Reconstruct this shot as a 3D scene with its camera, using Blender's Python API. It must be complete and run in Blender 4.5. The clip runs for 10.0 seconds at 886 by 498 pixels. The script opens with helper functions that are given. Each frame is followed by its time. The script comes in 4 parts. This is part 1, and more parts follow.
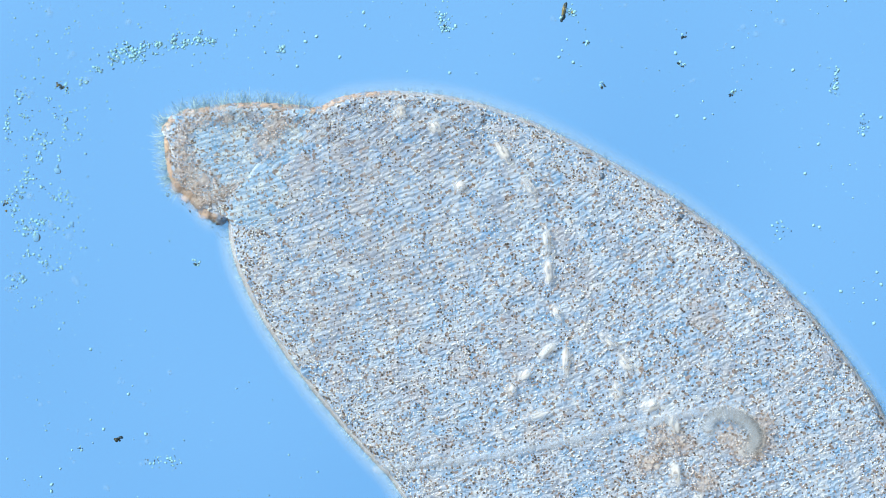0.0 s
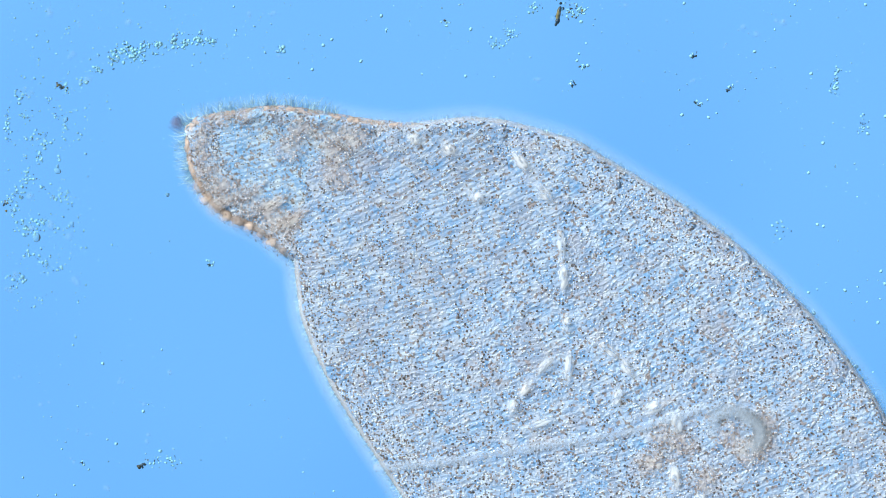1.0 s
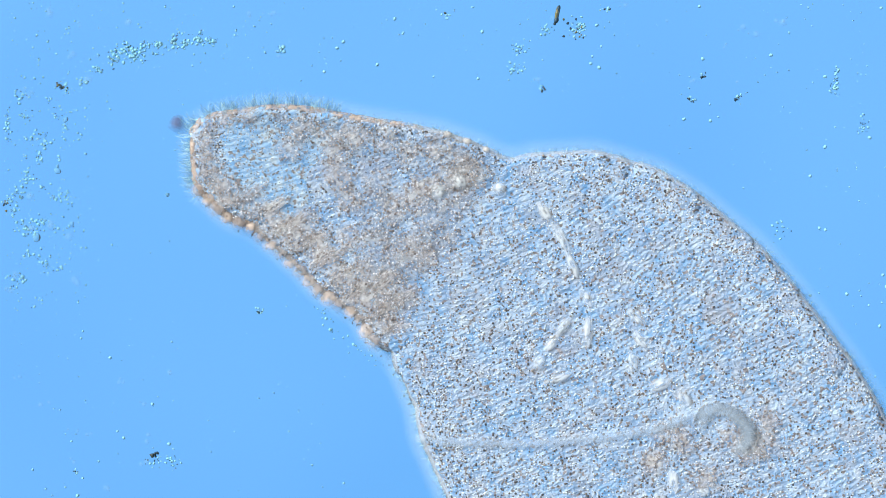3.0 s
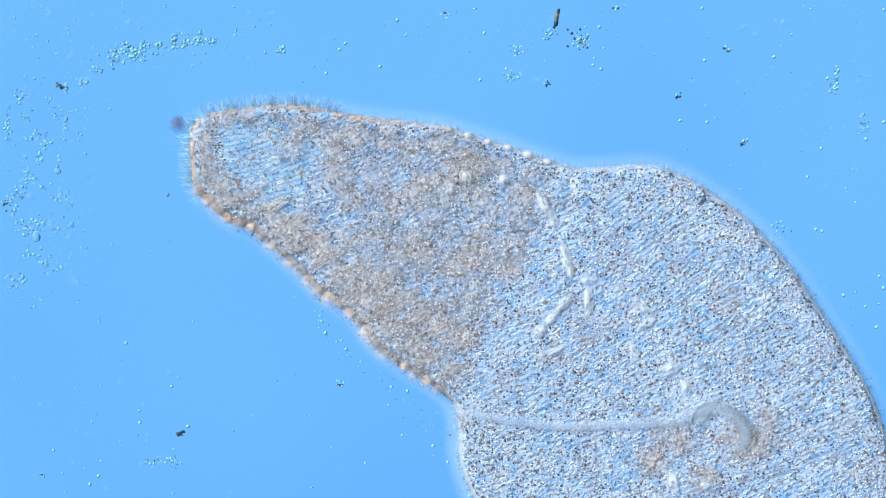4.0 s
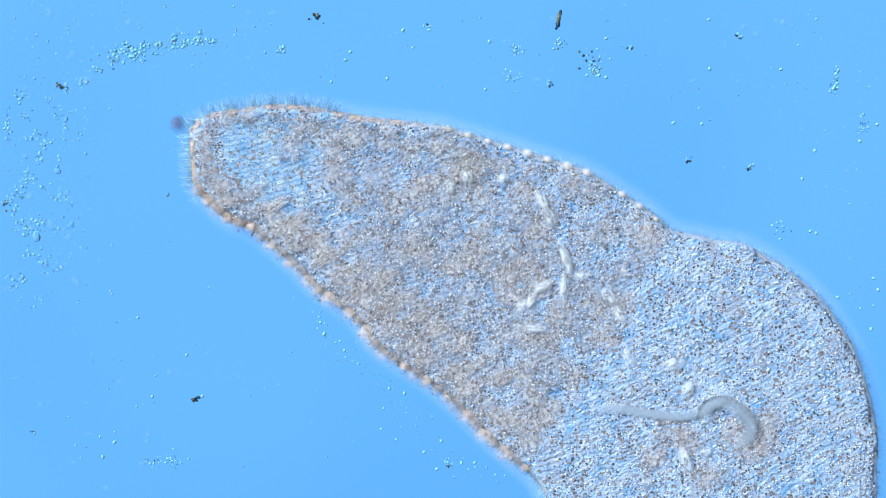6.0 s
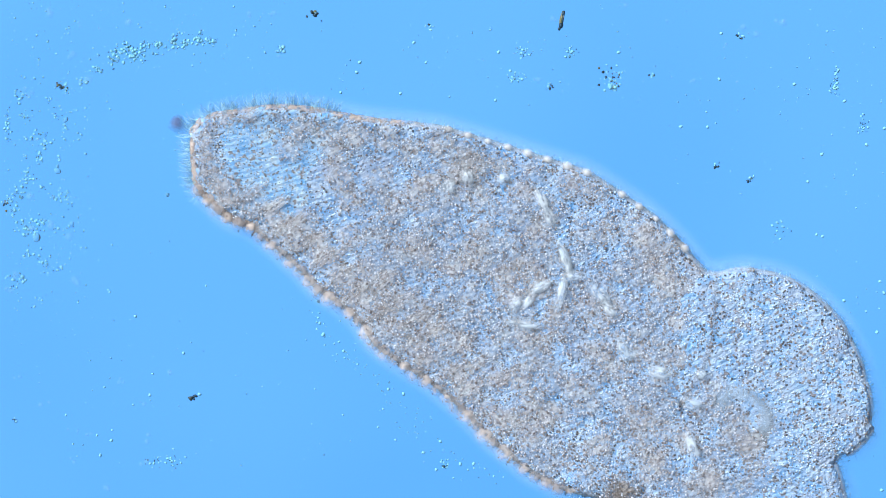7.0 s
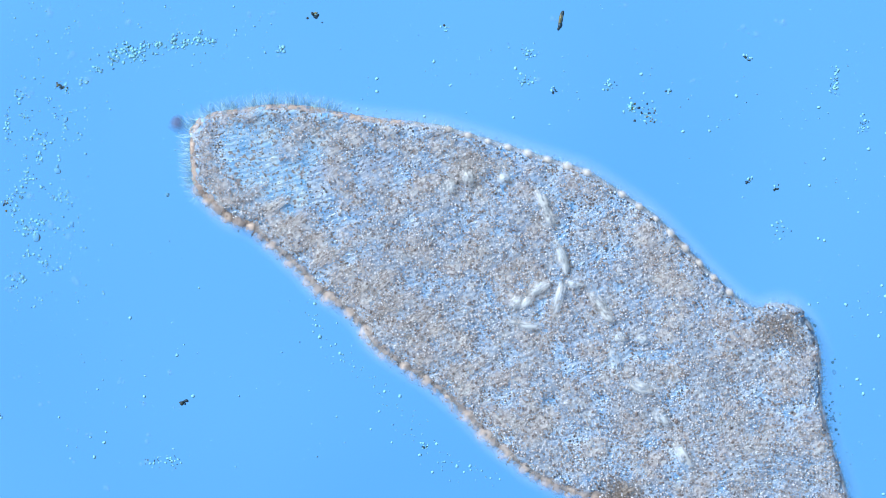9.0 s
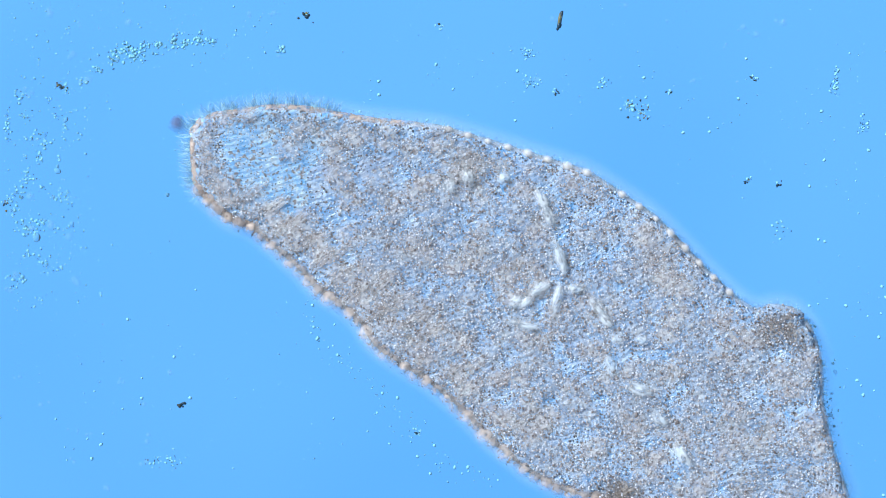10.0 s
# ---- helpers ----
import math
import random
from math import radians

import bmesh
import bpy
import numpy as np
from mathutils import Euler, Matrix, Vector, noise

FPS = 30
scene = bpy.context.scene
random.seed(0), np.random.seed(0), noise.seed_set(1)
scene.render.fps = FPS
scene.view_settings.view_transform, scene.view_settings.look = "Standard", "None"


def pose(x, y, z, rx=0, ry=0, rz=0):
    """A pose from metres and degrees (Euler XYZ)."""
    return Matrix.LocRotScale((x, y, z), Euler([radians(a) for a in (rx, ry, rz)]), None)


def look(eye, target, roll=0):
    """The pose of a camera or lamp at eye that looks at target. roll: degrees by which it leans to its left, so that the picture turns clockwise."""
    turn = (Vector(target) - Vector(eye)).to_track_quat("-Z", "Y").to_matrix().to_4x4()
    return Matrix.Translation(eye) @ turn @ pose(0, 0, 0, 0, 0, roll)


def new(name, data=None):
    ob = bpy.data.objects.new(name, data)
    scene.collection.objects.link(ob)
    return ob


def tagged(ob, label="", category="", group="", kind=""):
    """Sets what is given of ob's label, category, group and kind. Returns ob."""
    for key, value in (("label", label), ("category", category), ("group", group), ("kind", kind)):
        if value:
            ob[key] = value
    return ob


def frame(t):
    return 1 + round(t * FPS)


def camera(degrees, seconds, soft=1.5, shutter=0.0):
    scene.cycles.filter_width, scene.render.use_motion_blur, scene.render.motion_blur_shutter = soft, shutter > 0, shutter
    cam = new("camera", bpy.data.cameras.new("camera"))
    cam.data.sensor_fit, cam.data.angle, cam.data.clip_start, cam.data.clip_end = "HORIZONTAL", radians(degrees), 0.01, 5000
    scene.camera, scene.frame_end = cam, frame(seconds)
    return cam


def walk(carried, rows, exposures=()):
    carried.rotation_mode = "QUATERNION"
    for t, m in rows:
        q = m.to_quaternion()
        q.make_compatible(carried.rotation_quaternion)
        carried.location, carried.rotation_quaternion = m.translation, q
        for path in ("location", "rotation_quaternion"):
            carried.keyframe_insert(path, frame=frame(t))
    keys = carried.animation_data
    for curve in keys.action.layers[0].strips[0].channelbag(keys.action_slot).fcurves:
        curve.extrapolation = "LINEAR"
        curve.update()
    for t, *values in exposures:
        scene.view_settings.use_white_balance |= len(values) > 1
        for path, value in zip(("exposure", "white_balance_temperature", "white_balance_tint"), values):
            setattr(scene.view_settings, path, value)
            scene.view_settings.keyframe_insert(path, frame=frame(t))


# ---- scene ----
# The place is a drop of water on a microscope slide, built a thousand times life size:
# one metre here stands for one millimetre on the slide. z = 0 is the upper face of the glass.

DIST = 4.4463
MID = 0.05
cam = camera(20.0, 10.0, soft=0.95)
walk(cam, [(0.0, pose(0, 0, MID + DIST)), (10.0, pose(0, 0, MID + DIST))],
     exposures=[(0.0, 0.06, 7750, 10), (0.5, 0.05, 7020, 10), (1.0, 0.04, 6960, 10), (2.5, 0.02, 7040, 10), (4.5, 0.0, 6300, 10), (7.5, 0.0, 6120, 10),
                (10.0, 0.0, 6080, 10)])

# ---- world and light ----
world = bpy.data.worlds.new("world")
world.use_nodes = True
scene.world = world
world.node_tree.nodes["Background"].inputs["Color"].default_value = (0.64, 0.82, 1.0, 1)
world.node_tree.nodes["Background"].inputs["Strength"].default_value = 0.31

SUN = bpy.data.lights.new("sun", "SUN")
SUN.energy = 4.7
SUN.angle = radians(16)
SUN.color = (0.90, 0.96, 1.0)
sun = new("sun", SUN)
sun.matrix_world = look((-2.2, 1.7, 2.0), (0, 0, 0))


# ---- small helpers ----
def xy(px, py):
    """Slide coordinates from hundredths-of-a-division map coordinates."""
    return (px - 784) * 0.001, (441 - py) * 0.001


def shader(name, base, rough=0.6, spread=0.1, grain=220.0, bump=0.25, second=None, scale2=30.0,
           sss=0.0, island=None, spec=0.35, dist=0.002):
    """A surface with two scales of colour variation and fine relief; island: a ramp of colours by piece."""
    m = bpy.data.materials.new(name)
    m.use_nodes = True
    nt = m.node_tree
    n, l = nt.nodes, nt.links
    b = n["Principled BSDF"]
    b.inputs["Roughness"].default_value = rough
    b.inputs["Specular IOR Level"].default_value = spec
    tc = n.new("ShaderNodeTexCoord")
    oi = n.new("ShaderNodeObjectInfo")
    mul = n.new("ShaderNodeMath")
    mul.operation = "MULTIPLY"
    mul.inputs[1].default_value = 37.0
    l.new(oi.outputs["Random"], mul.inputs[0])

    def noise_at(s, detail):
        t = n.new("ShaderNodeTexNoise")
        t.noise_dimensions = "4D"
        t.inputs["Scale"].default_value = s
        t.inputs["Detail"].default_value = detail
        l.new(tc.outputs["Object"], t.inputs["Vector"])
        l.new(mul.outputs[0], t.inputs["W"])
        return t

    fine, wide = noise_at(grain, 3), noise_at(scale2, 2)
    if island:
        ramp = n.new("ShaderNodeValToRGB")
        ramp.color_ramp.interpolation = "LINEAR"
        els = ramp.color_ramp.elements
        while len(els) < len(island):
            els.new(0.5)
        for e, (p, c) in zip(els, island):
            e.position = p
            e.color = (*c, 1)
        g = n.new("ShaderNodeNewGeometry")
        l.new(g.outputs["Random Per Island"], ramp.inputs["Fac"])
        first = ramp.outputs["Color"]
    else:
        rgb = n.new("ShaderNodeRGB")
        rgb.outputs[0].default_value = (*base, 1)
        first = rgb.outputs[0]
    mix = n.new("ShaderNodeMixRGB")
    mix.blend_type = "MIX"
    mix.inputs["Color2"].default_value = (*(second or [c * 0.7 for c in base]), 1)
    mr = n.new("ShaderNodeMapRange")
    mr.inputs["From Min"].default_value = 0.45
    mr.inputs["From Max"].default_value = 0.75
    mr.inputs["To Max"].default_value = 0.85 if second else 0.4
    l.new(wide.outputs["Fac"], mr.inputs["Value"])
    l.new(mr.outputs["Result"], mix.inputs["Fac"])
    l.new(first, mix.inputs["Color1"])
    hsv = n.new("ShaderNodeHueSaturation")
    mr2 = n.new("ShaderNodeMapRange")
    mr2.inputs["From Min"].default_value = 0.3
    mr2.inputs["From Max"].default_value = 0.7
    mr2.inputs["To Min"].default_value = 1 - spread
    mr2.inputs["To Max"].default_value = 1 + spread
    l.new(fine.outputs["Fac"], mr2.inputs["Value"])
    l.new(mr2.outputs["Result"], hsv.inputs["Value"])
    l.new(mix.outputs["Color"], hsv.inputs["Color"])
    l.new(hsv.outputs["Color"], b.inputs["Base Color"])
    if bump:
        bp = n.new("ShaderNodeBump")
        bp.inputs["Strength"].default_value = bump
        bp.inputs["Distance"].default_value = dist
        l.new(fine.outputs["Fac"], bp.inputs["Height"])
        l.new(bp.outputs["Normal"], b.inputs["Normal"])
    if sss:
        b.inputs["Transmission Weight"].default_value = sss
    return m


def glow_field():
    m = bpy.data.materials.new("lamp_field")
    m.use_nodes = True
    nt = m.node_tree
    n, l = nt.nodes, nt.links
    n.remove(n["Principled BSDF"])
    em = n.new("ShaderNodeEmission")
    tc = n.new("ShaderNodeTexCoord")
    t = n.new("ShaderNodeTexNoise")
    t.inputs["Scale"].default_value = 0.5
    t.inputs["Detail"].default_value = 1.0
    l.new(tc.outputs["Object"], t.inputs["Vector"])
    ramp = n.new("ShaderNodeValToRGB")
    ramp.color_ramp.elements[0].position = 0.3
    ramp.color_ramp.elements[0].color = (0.145, 0.485, 1.08, 1)
    ramp.color_ramp.elements[1].position = 0.7
    ramp.color_ramp.elements[1].color = (0.178, 0.545, 1.16, 1)
    sep, rise = n.new("ShaderNodeSeparateXYZ"), n.new("ShaderNodeMath")
    rise.operation = "MULTIPLY_ADD"
    rise.inputs[1].default_value = 0.16
    l.new(tc.outputs["Object"], sep.inputs[0])
    l.new(sep.outputs["Y"], rise.inputs[0])
    l.new(t.outputs["Fac"], rise.inputs[2])
    l.new(rise.outputs[0], ramp.inputs["Fac"])
    l.new(ramp.outputs["Color"], em.inputs["Color"])
    l.new(em.outputs[0], n["Material Output"].inputs["Surface"])
    return m


def clear_glass(name, gloss=0.02):
    m = bpy.data.materials.new(name)
    m.use_nodes = True
    nt = m.node_tree
    n, l = nt.nodes, nt.links
    n.remove(n["Principled BSDF"])
    tr = n.new("ShaderNodeBsdfTransparent")
    tr.inputs["Color"].default_value = (0.995, 0.998, 1.0, 1)
    gl = n.new("ShaderNodeBsdfGlossy")
    gl.inputs["Roughness"].default_value = 0.15
    mx = n.new("ShaderNodeMixShader")
    mx.inputs["Fac"].default_value = gloss
    l.new(tr.outputs[0], mx.inputs[1])
    l.new(gl.outputs[0], mx.inputs[2])
    l.new(mx.outputs[0], n["Material Output"].inputs["Surface"])
    return m


def bead_glass(name, tint, ior, milk=0.45, rough=0.0, flesh=(0.40, 0.84, 1.0)):
    """Clear refracting stuff, slightly milky: droplets, beads and hairs in water."""
    m = bpy.data.materials.new(name)
    m.use_nodes = True
    n, l = m.node_tree.nodes, m.node_tree.links
    n.remove(n["Principled BSDF"])
    gl = n.new("ShaderNodeBsdfGlass")
    gl.inputs["Roughness"].default_value = rough
    gl.inputs["IOR"].default_value = ior
    tc, t, ramp = n.new("ShaderNodeTexCoord"), n.new("ShaderNodeTexNoise"), n.new("ShaderNodeMixRGB")
    t.inputs["Scale"].default_value, t.inputs["Detail"].default_value = 260.0, 2.0
    l.new(tc.outputs["Object"], t.inputs["Vector"])
    ramp.inputs["Color1"].default_value = (*[c * 0.86 for c in tint], 1)
    ramp.inputs["Color2"].default_value = (*tint, 1)
    l.new(t.outputs["Fac"], ramp.inputs["Fac"])
    l.new(ramp.outputs["Color"], gl.inputs["Color"])
    df, mx = n.new("ShaderNodeBsdfDiffuse"), n.new("ShaderNodeMixShader")
    df.inputs["Color"].default_value = (*flesh, 1)
    mx.inputs["Fac"].default_value = milk
    l.new(gl.outputs[0], mx.inputs[1])
    l.new(df.outputs[0], mx.inputs[2])
    l.new(mx.outputs[0], n["Material Output"].inputs["Surface"])
    return m


def veil(name, base, share, rough=0.5):
    """A clear jelly-like surface that lets most light straight through."""
    m = shader(name, base, rough, 0.1, 200, 0.2, None, 60)
    n, l = m.node_tree.nodes, m.node_tree.links
    tr = n.new("ShaderNodeBsdfTransparent")
    mx = n.new("ShaderNodeMixShader")
    mx.inputs["Fac"].default_value = share
    l.new(tr.outputs[0], mx.inputs[1])
    l.new(n["Principled BSDF"].outputs[0], mx.inputs[2])
    l.new(mx.outputs[0], n["Material Output"].inputs["Surface"])
    return m


def fade(m, size, peak, mask=(1, 1, 0), ragged=(), uneven=False, least=0.12):
    """Let a surface thin out with the distance from its middle (or from its x axis), as a clot or a painted halo does.
    """
    n, l = m.node_tree.nodes, m.node_tree.links
    tc = n.new("ShaderNodeTexCoord")
    mul, ln = n.new("ShaderNodeVectorMath"), n.new("ShaderNodeVectorMath")
    mul.operation, ln.operation = "MULTIPLY", "LENGTH"
    mul.inputs[1].default_value = mask
    l.new(tc.outputs["Object"], mul.inputs[0])
    l.new(mul.outputs["Vector"], ln.inputs[0])
    mr = n.new("ShaderNodeMapRange")
    mr.interpolation_type = "SMOOTHSTEP"
    mr.inputs["From Min"].default_value, mr.inputs["From Max"].default_value = 0.15 * size, size
    mr.inputs["To Min"].default_value, mr.inputs["To Max"].default_value = peak, 0.0
    l.new(ln.outputs["Value"], mr.inputs["Value"])
    tr, mx = n.new("ShaderNodeBsdfTransparent"), n.new("ShaderNodeMixShader")
    share = mr.outputs["Result"]
    if ragged:
        # grains with clear gaps between them
        for scale, lo, hi in zip(ragged, (0.40, 0.32), (0.60, 0.62)):
            tn, gap, mul2 = n.new("ShaderNodeTexNoise"), n.new("ShaderNodeMapRange"), n.new("ShaderNodeMath")
            tn.inputs["Scale"].default_value, tn.inputs["Detail"].default_value = scale, 1.0
            tn.noise_dimensions = "4D"
            l.new(tc.outputs["Object"], tn.inputs["Vector"])
            oi, far = n.new("ShaderNodeObjectInfo"), n.new("ShaderNodeMath")
            far.operation = "MULTIPLY"
            far.inputs[1].default_value = 37.0
            l.new(oi.outputs["Random"], far.inputs[0])
            l.new(far.outputs[0], tn.inputs["W"])
            gap.inputs["From Min"].default_value, gap.inputs["From Max"].default_value = lo, hi
            gap.inputs["To Min"].default_value = least
            l.new(tn.outputs["Fac"], gap.inputs["Value"])
            mul2.operation = "MULTIPLY"
            l.new(share, mul2.inputs[0])
            l.new(gap.outputs["Result"], mul2.inputs[1])
            share = mul2.outputs[0]
    if uneven:
        oi, part_share, mul3 = n.new("ShaderNodeObjectInfo"), n.new("ShaderNodeMapRange"), n.new("ShaderNodeMath")
        part_share.inputs["To Min"].default_value = 0.62
        l.new(oi.outputs["Random"], part_share.inputs["Value"])
        mul3.operation = "MULTIPLY"
        l.new(share, mul3.inputs[0])
        l.new(part_share.outputs["Result"], mul3.inputs[1])
        share = mul3.outputs[0]
    l.new(share, mx.inputs["Fac"])
    l.new(tr.outputs[0], mx.inputs[1])
    l.new(n["Principled BSDF"].outputs[0], mx.inputs[2])
    l.new(mx.outputs[0], n["Material Output"].inputs["Surface"])
    return m


def plasm(name, low, mid, high, spot, spots_from, bump=1.0, tan=0.25, rows=0.20):
    """Living plasm: clear fluid between fine grains, faint parallel rows, scattered darker specks."""
    m = bpy.data.materials.new(name)
    m.use_nodes = True
    nt = m.node_tree
    n, l = nt.nodes, nt.links
    b = n["Principled BSDF"]
    b.inputs["Roughness"].default_value = 0.45
    tc, oi = n.new("ShaderNodeTexCoord"), n.new("ShaderNodeObjectInfo")

    def math_node(op, a, c):
        k = n.new("ShaderNodeMath")
        k.operation = op
        for sock, v in zip(k.inputs, (a, c)):
            if isinstance(v, (int, float)):
                sock.default_value = v
            else:
                l.new(v, sock)
        return k.outputs[0]

    def grain_at(scale, detail, shift):
        t = n.new("ShaderNodeTexNoise")
        t.noise_dimensions = "4D"
        t.inputs["Scale"].default_value = scale
        t.inputs["Detail"].default_value = detail
        t.inputs["Roughness"].default_value = 0.6
        l.new(tc.outputs["Object"], t.inputs["Vector"])
        l.new(math_node("MULTIPLY_ADD", oi.outputs["Random"], 41.0), t.inputs["W"])
        t.inputs["W"].links[0].from_node.inputs[2].default_value = shift
        return t.outputs["Fac"]

    fine, mid_n, spot_n, wide = grain_at(210, 1, 0.0), grain_at(95, 2, 3.0), grain_at(170, 0, 7.0), grain_at(16, 2, 11.0)
    wv = n.new("ShaderNodeTexWave")
    wv.bands_direction = "Y"
    wv.inputs["Scale"].default_value = 33.0
    wv.inputs["Distortion"].default_value = 1.6
    wv.inputs["Detail"].default_value = 1.0
    wv.inputs["Detail Scale"].default_value = 60.0
    l.new(tc.outputs["Object"], wv.inputs["Vector"])
    height = math_node("ADD", math_node("MULTIPLY", fine, 0.7), math_node("MULTIPLY", mid_n, 0.8))
    height = math_node("ADD", height, math_node("MULTIPLY", wv.outputs["Fac"], rows))
    ramp = n.new("ShaderNodeValToRGB")
    els = ramp.color_ramp.elements
    els.new(0.5)
    for e, (p, c) in zip(els, ((0.36, low), (0.50, mid), (0.64, high))):
        e.position, e.color = p, (*c, 1)
    l.new(math_node("ADD", math_node("MULTIPLY", fine, 0.30), math_node("MULTIPLY", grain_at(46, 2, 17.0), 0.70)), ramp.inputs["Fac"])
    mr = n.new("ShaderNodeMapRange")
    mr.inputs["From Min"].default_value, mr.inputs["From Max"].default_value = spots_from, spots_from + 0.10
    mr.inputs["To Max"].default_value = 0.85
    l.new(spot_n, mr.inputs["Value"])
    mx = n.new("ShaderNodeMixRGB")
    mx.inputs["Color2"].default_value = (*spot, 1)
    l.new(mr.outputs["Result"], mx.inputs["Fac"])
    l.new(ramp.outputs["Color"], mx.inputs["Color1"])
    mr2 = n.new("ShaderNodeMapRange")
    mr2.inputs["From Min"].default_value, mr2.inputs["From Max"].default_value = 0.45, 0.75
    mr2.inputs["To Max"].default_value = tan
    l.new(wide, mr2.inputs["Value"])
    mx2 = n.new("ShaderNodeMixRGB")
    mx2.inputs["Color2"].default_value = (0.48, 0.45, 0.50, 1)
    l.new(mr2.outputs["Result"], mx2.inputs["Fac"])
    l.new(mx.outputs["Color"], mx2.inputs["Color1"])
    l.new(mx2.outputs["Color"], b.inputs["Base Color"])
    bp = n.new("ShaderNodeBump")
    bp.inputs["Strength"].default_value = bump
    bp.inputs["Distance"].default_value = 0.020
    l.new(height, bp.inputs["Height"])
    l.new(bp.outputs["Normal"], b.inputs["Normal"])
    return m


PLASM = plasm("granular_plasm", (0.22, 0.50, 0.88), (0.45, 0.65, 0.93), (0.70, 0.82, 0.98), (0.32, 0.25, 0.21), 0.61, 0.54, 0.60, rows=0.14)
ROWED = plasm("rowed_plasm", (0.21, 0.49, 0.88), (0.45, 0.65, 0.93), (0.70, 0.82, 0.98), (0.32, 0.25, 0.21), 0.61, 0.54, 0.60, rows=0.24)
BROWN = fade(plasm("brown_plasm", (0.64, 0.60, 0.63), (0.92, 0.85, 0.82), (1.0, 1.0, 0.98), (0.38, 0.30, 0.27), 0.57, 0.38, 0.3, rows=0.1), 0.040, 0.80, ragged=(105.0, 26.0), uneven=True, least=0.40)
LILAC = fade(plasm("lilac_plasm", (0.44, 0.65, 0.95), (0.74, 0.84, 1.0), (1.0, 1.0, 1.0), (0.34, 0.30, 0.32), 0.58, 0.42, 0.2, rows=0.25), 0.040, 0.76, ragged=(105.0, 26.0), uneven=True, least=0.42)
TIPBROWN = fade(plasm("dark_brown_plasm", (0.30, 0.27, 0.26), (0.42, 0.35, 0.30), (0.62, 0.54, 0.48), (0.24, 0.17, 0.12), 0.57, 0.60, 0.3, rows=0.2), 0.034, 0.95, ragged=(170.0, 36.0), least=0.3)
STRIA = veil("skin_ridge", (0.74, 0.83, 0.93), 0.22)
FINEROWS = plasm("head_plasm", (0.20, 0.52, 0.92), (0.42, 0.67, 0.97), (0.74, 0.88, 1.0), (0.34, 0.27, 0.23), 0.60, 0.52, 0.14, rows=0.26)
GRAIN = shader("clear_granules", (0.5, 0.5, 0.5), 0.45, 0.1, 300, 0.0, None, 40, island=[
    (0.0, (0.92, 0.97, 1.0)), (0.5, (0.80, 0.91, 1.0)), (0.8, (0.62, 0.72, 0.84)), (1.0, (0.55, 0.52, 0.55))], spec=0.2)
DARKGRAIN = shader("dark_granules", (0.2, 0.2, 0.2), 0.5, 0.1, 300, 0.0, None, 40, island=[
    (0.0, (0.09, 0.09, 0.10)), (0.45, (0.16, 0.14, 0.14)), (0.75, (0.27, 0.23, 0.21)), (1.0, (0.46, 0.39, 0.33))], spec=0.3)
PIGMENT = shader("brown_pigment", (0.4, 0.3, 0.25), 0.6, 0.15, 300, 0.0, None, 40, island=[
    (0.0, (0.76, 0.77, 0.83)), (0.34, (0.70, 0.69, 0.74)), (0.46, (0.52, 0.46, 0.44)), (0.8, (0.28, 0.23, 0.21)), (1.0, (0.14, 0.12, 0.12))], spec=0.05)
RIB = veil("skin_groove", (0.20, 0.30, 0.42), 0.10)
EDGE = veil("pale_pellicle", (0.88, 0.92, 0.97), 0.26)
HEADEDGE = fade(shader("peach_pellicle", (0.92, 0.70, 0.56), 0.5, 0.15, 160, 0.6, None, 60, dist=0.006), 0.0135, 0.60, (0, 1, 0), (110.0, 22.0), least=0.3)
LUMP = fade(shader("peach_lump", (0.86, 0.68, 0.57), 0.5, 0.2, 130, 0.8, (0.62, 0.50, 0.44), 70, dist=0.006), 0.0108, 0.80, ragged=(160.0,), least=0.4)
BROWNLUMP = fade(shader("brown_lump", (0.60, 0.50, 0.46), 0.5, 0.2, 130, 0.8, (0.44, 0.36, 0.32), 70, dist=0.006), 0.0108, 0.72, ragged=(160.0,), least=0.4)
KNOB = fade(shader("cream_fold", (1.0, 0.89, 0.79), 0.5, 0.10, 150, 0.4, None, 50), 0.0115, 0.66)
# cilia in a lit and a shaded colour, so light and dark are painted in
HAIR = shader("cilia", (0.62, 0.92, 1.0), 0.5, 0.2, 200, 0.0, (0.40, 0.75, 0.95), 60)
HAIR_SHADED = shader("cilia_shaded", (0.16, 0.40, 0.66), 0.5, 0.2, 200, 0.0, (0.10, 0.29, 0.52), 60)
BEAD = fade(shader("nucleus", (0.95, 0.98, 1.0), 0.4, 0.05, 110, 0.9, (0.78, 0.89, 1.0), 60, dist=0.006), 0.0108, 0.80, ragged=(190.0,), least=0.3)
GROOVE = fade(shader("mouth_membrane", (0.70, 0.84, 1.0), 0.4, 0.08, 120, 0.3, None, 40), 0.013, 0.28, (0.12, 1, 0))
FUNNEL = fade(shader("mouth_funnel", (0.68, 0.81, 0.95), 0.4, 0.10, 120, 0.4, None, 40), 0.018, 0.27, (0.5, 1, 0))
PLATE = veil("mouth_plate", (0.84, 0.91, 0.98), 0.17)
SPECK = bead_glass("clear_debris", (0.98, 1.0, 1.0), 1.45, 0.78, 0.1)
SOFT = bead_glass("faint_debris", (0.99, 1.0, 1.0), 1.20, 0.30, 0.1)
HAZE = fade(shader("blurred_debris", (0.45, 0.72, 0.96), 0.5, 0.1, 200, 0.1, None, 60), 0.0030, 0.13)
DROP = bead_glass("clear_droplet", (0.99, 1.0, 1.0), 1.16, 0.26, 0.1)
SMOKE = fade(shader("grey_smudge", (0.16, 0.17, 0.30), 0.6, 0.1, 200, 0.1, None, 60), 0.0030, 0.45)
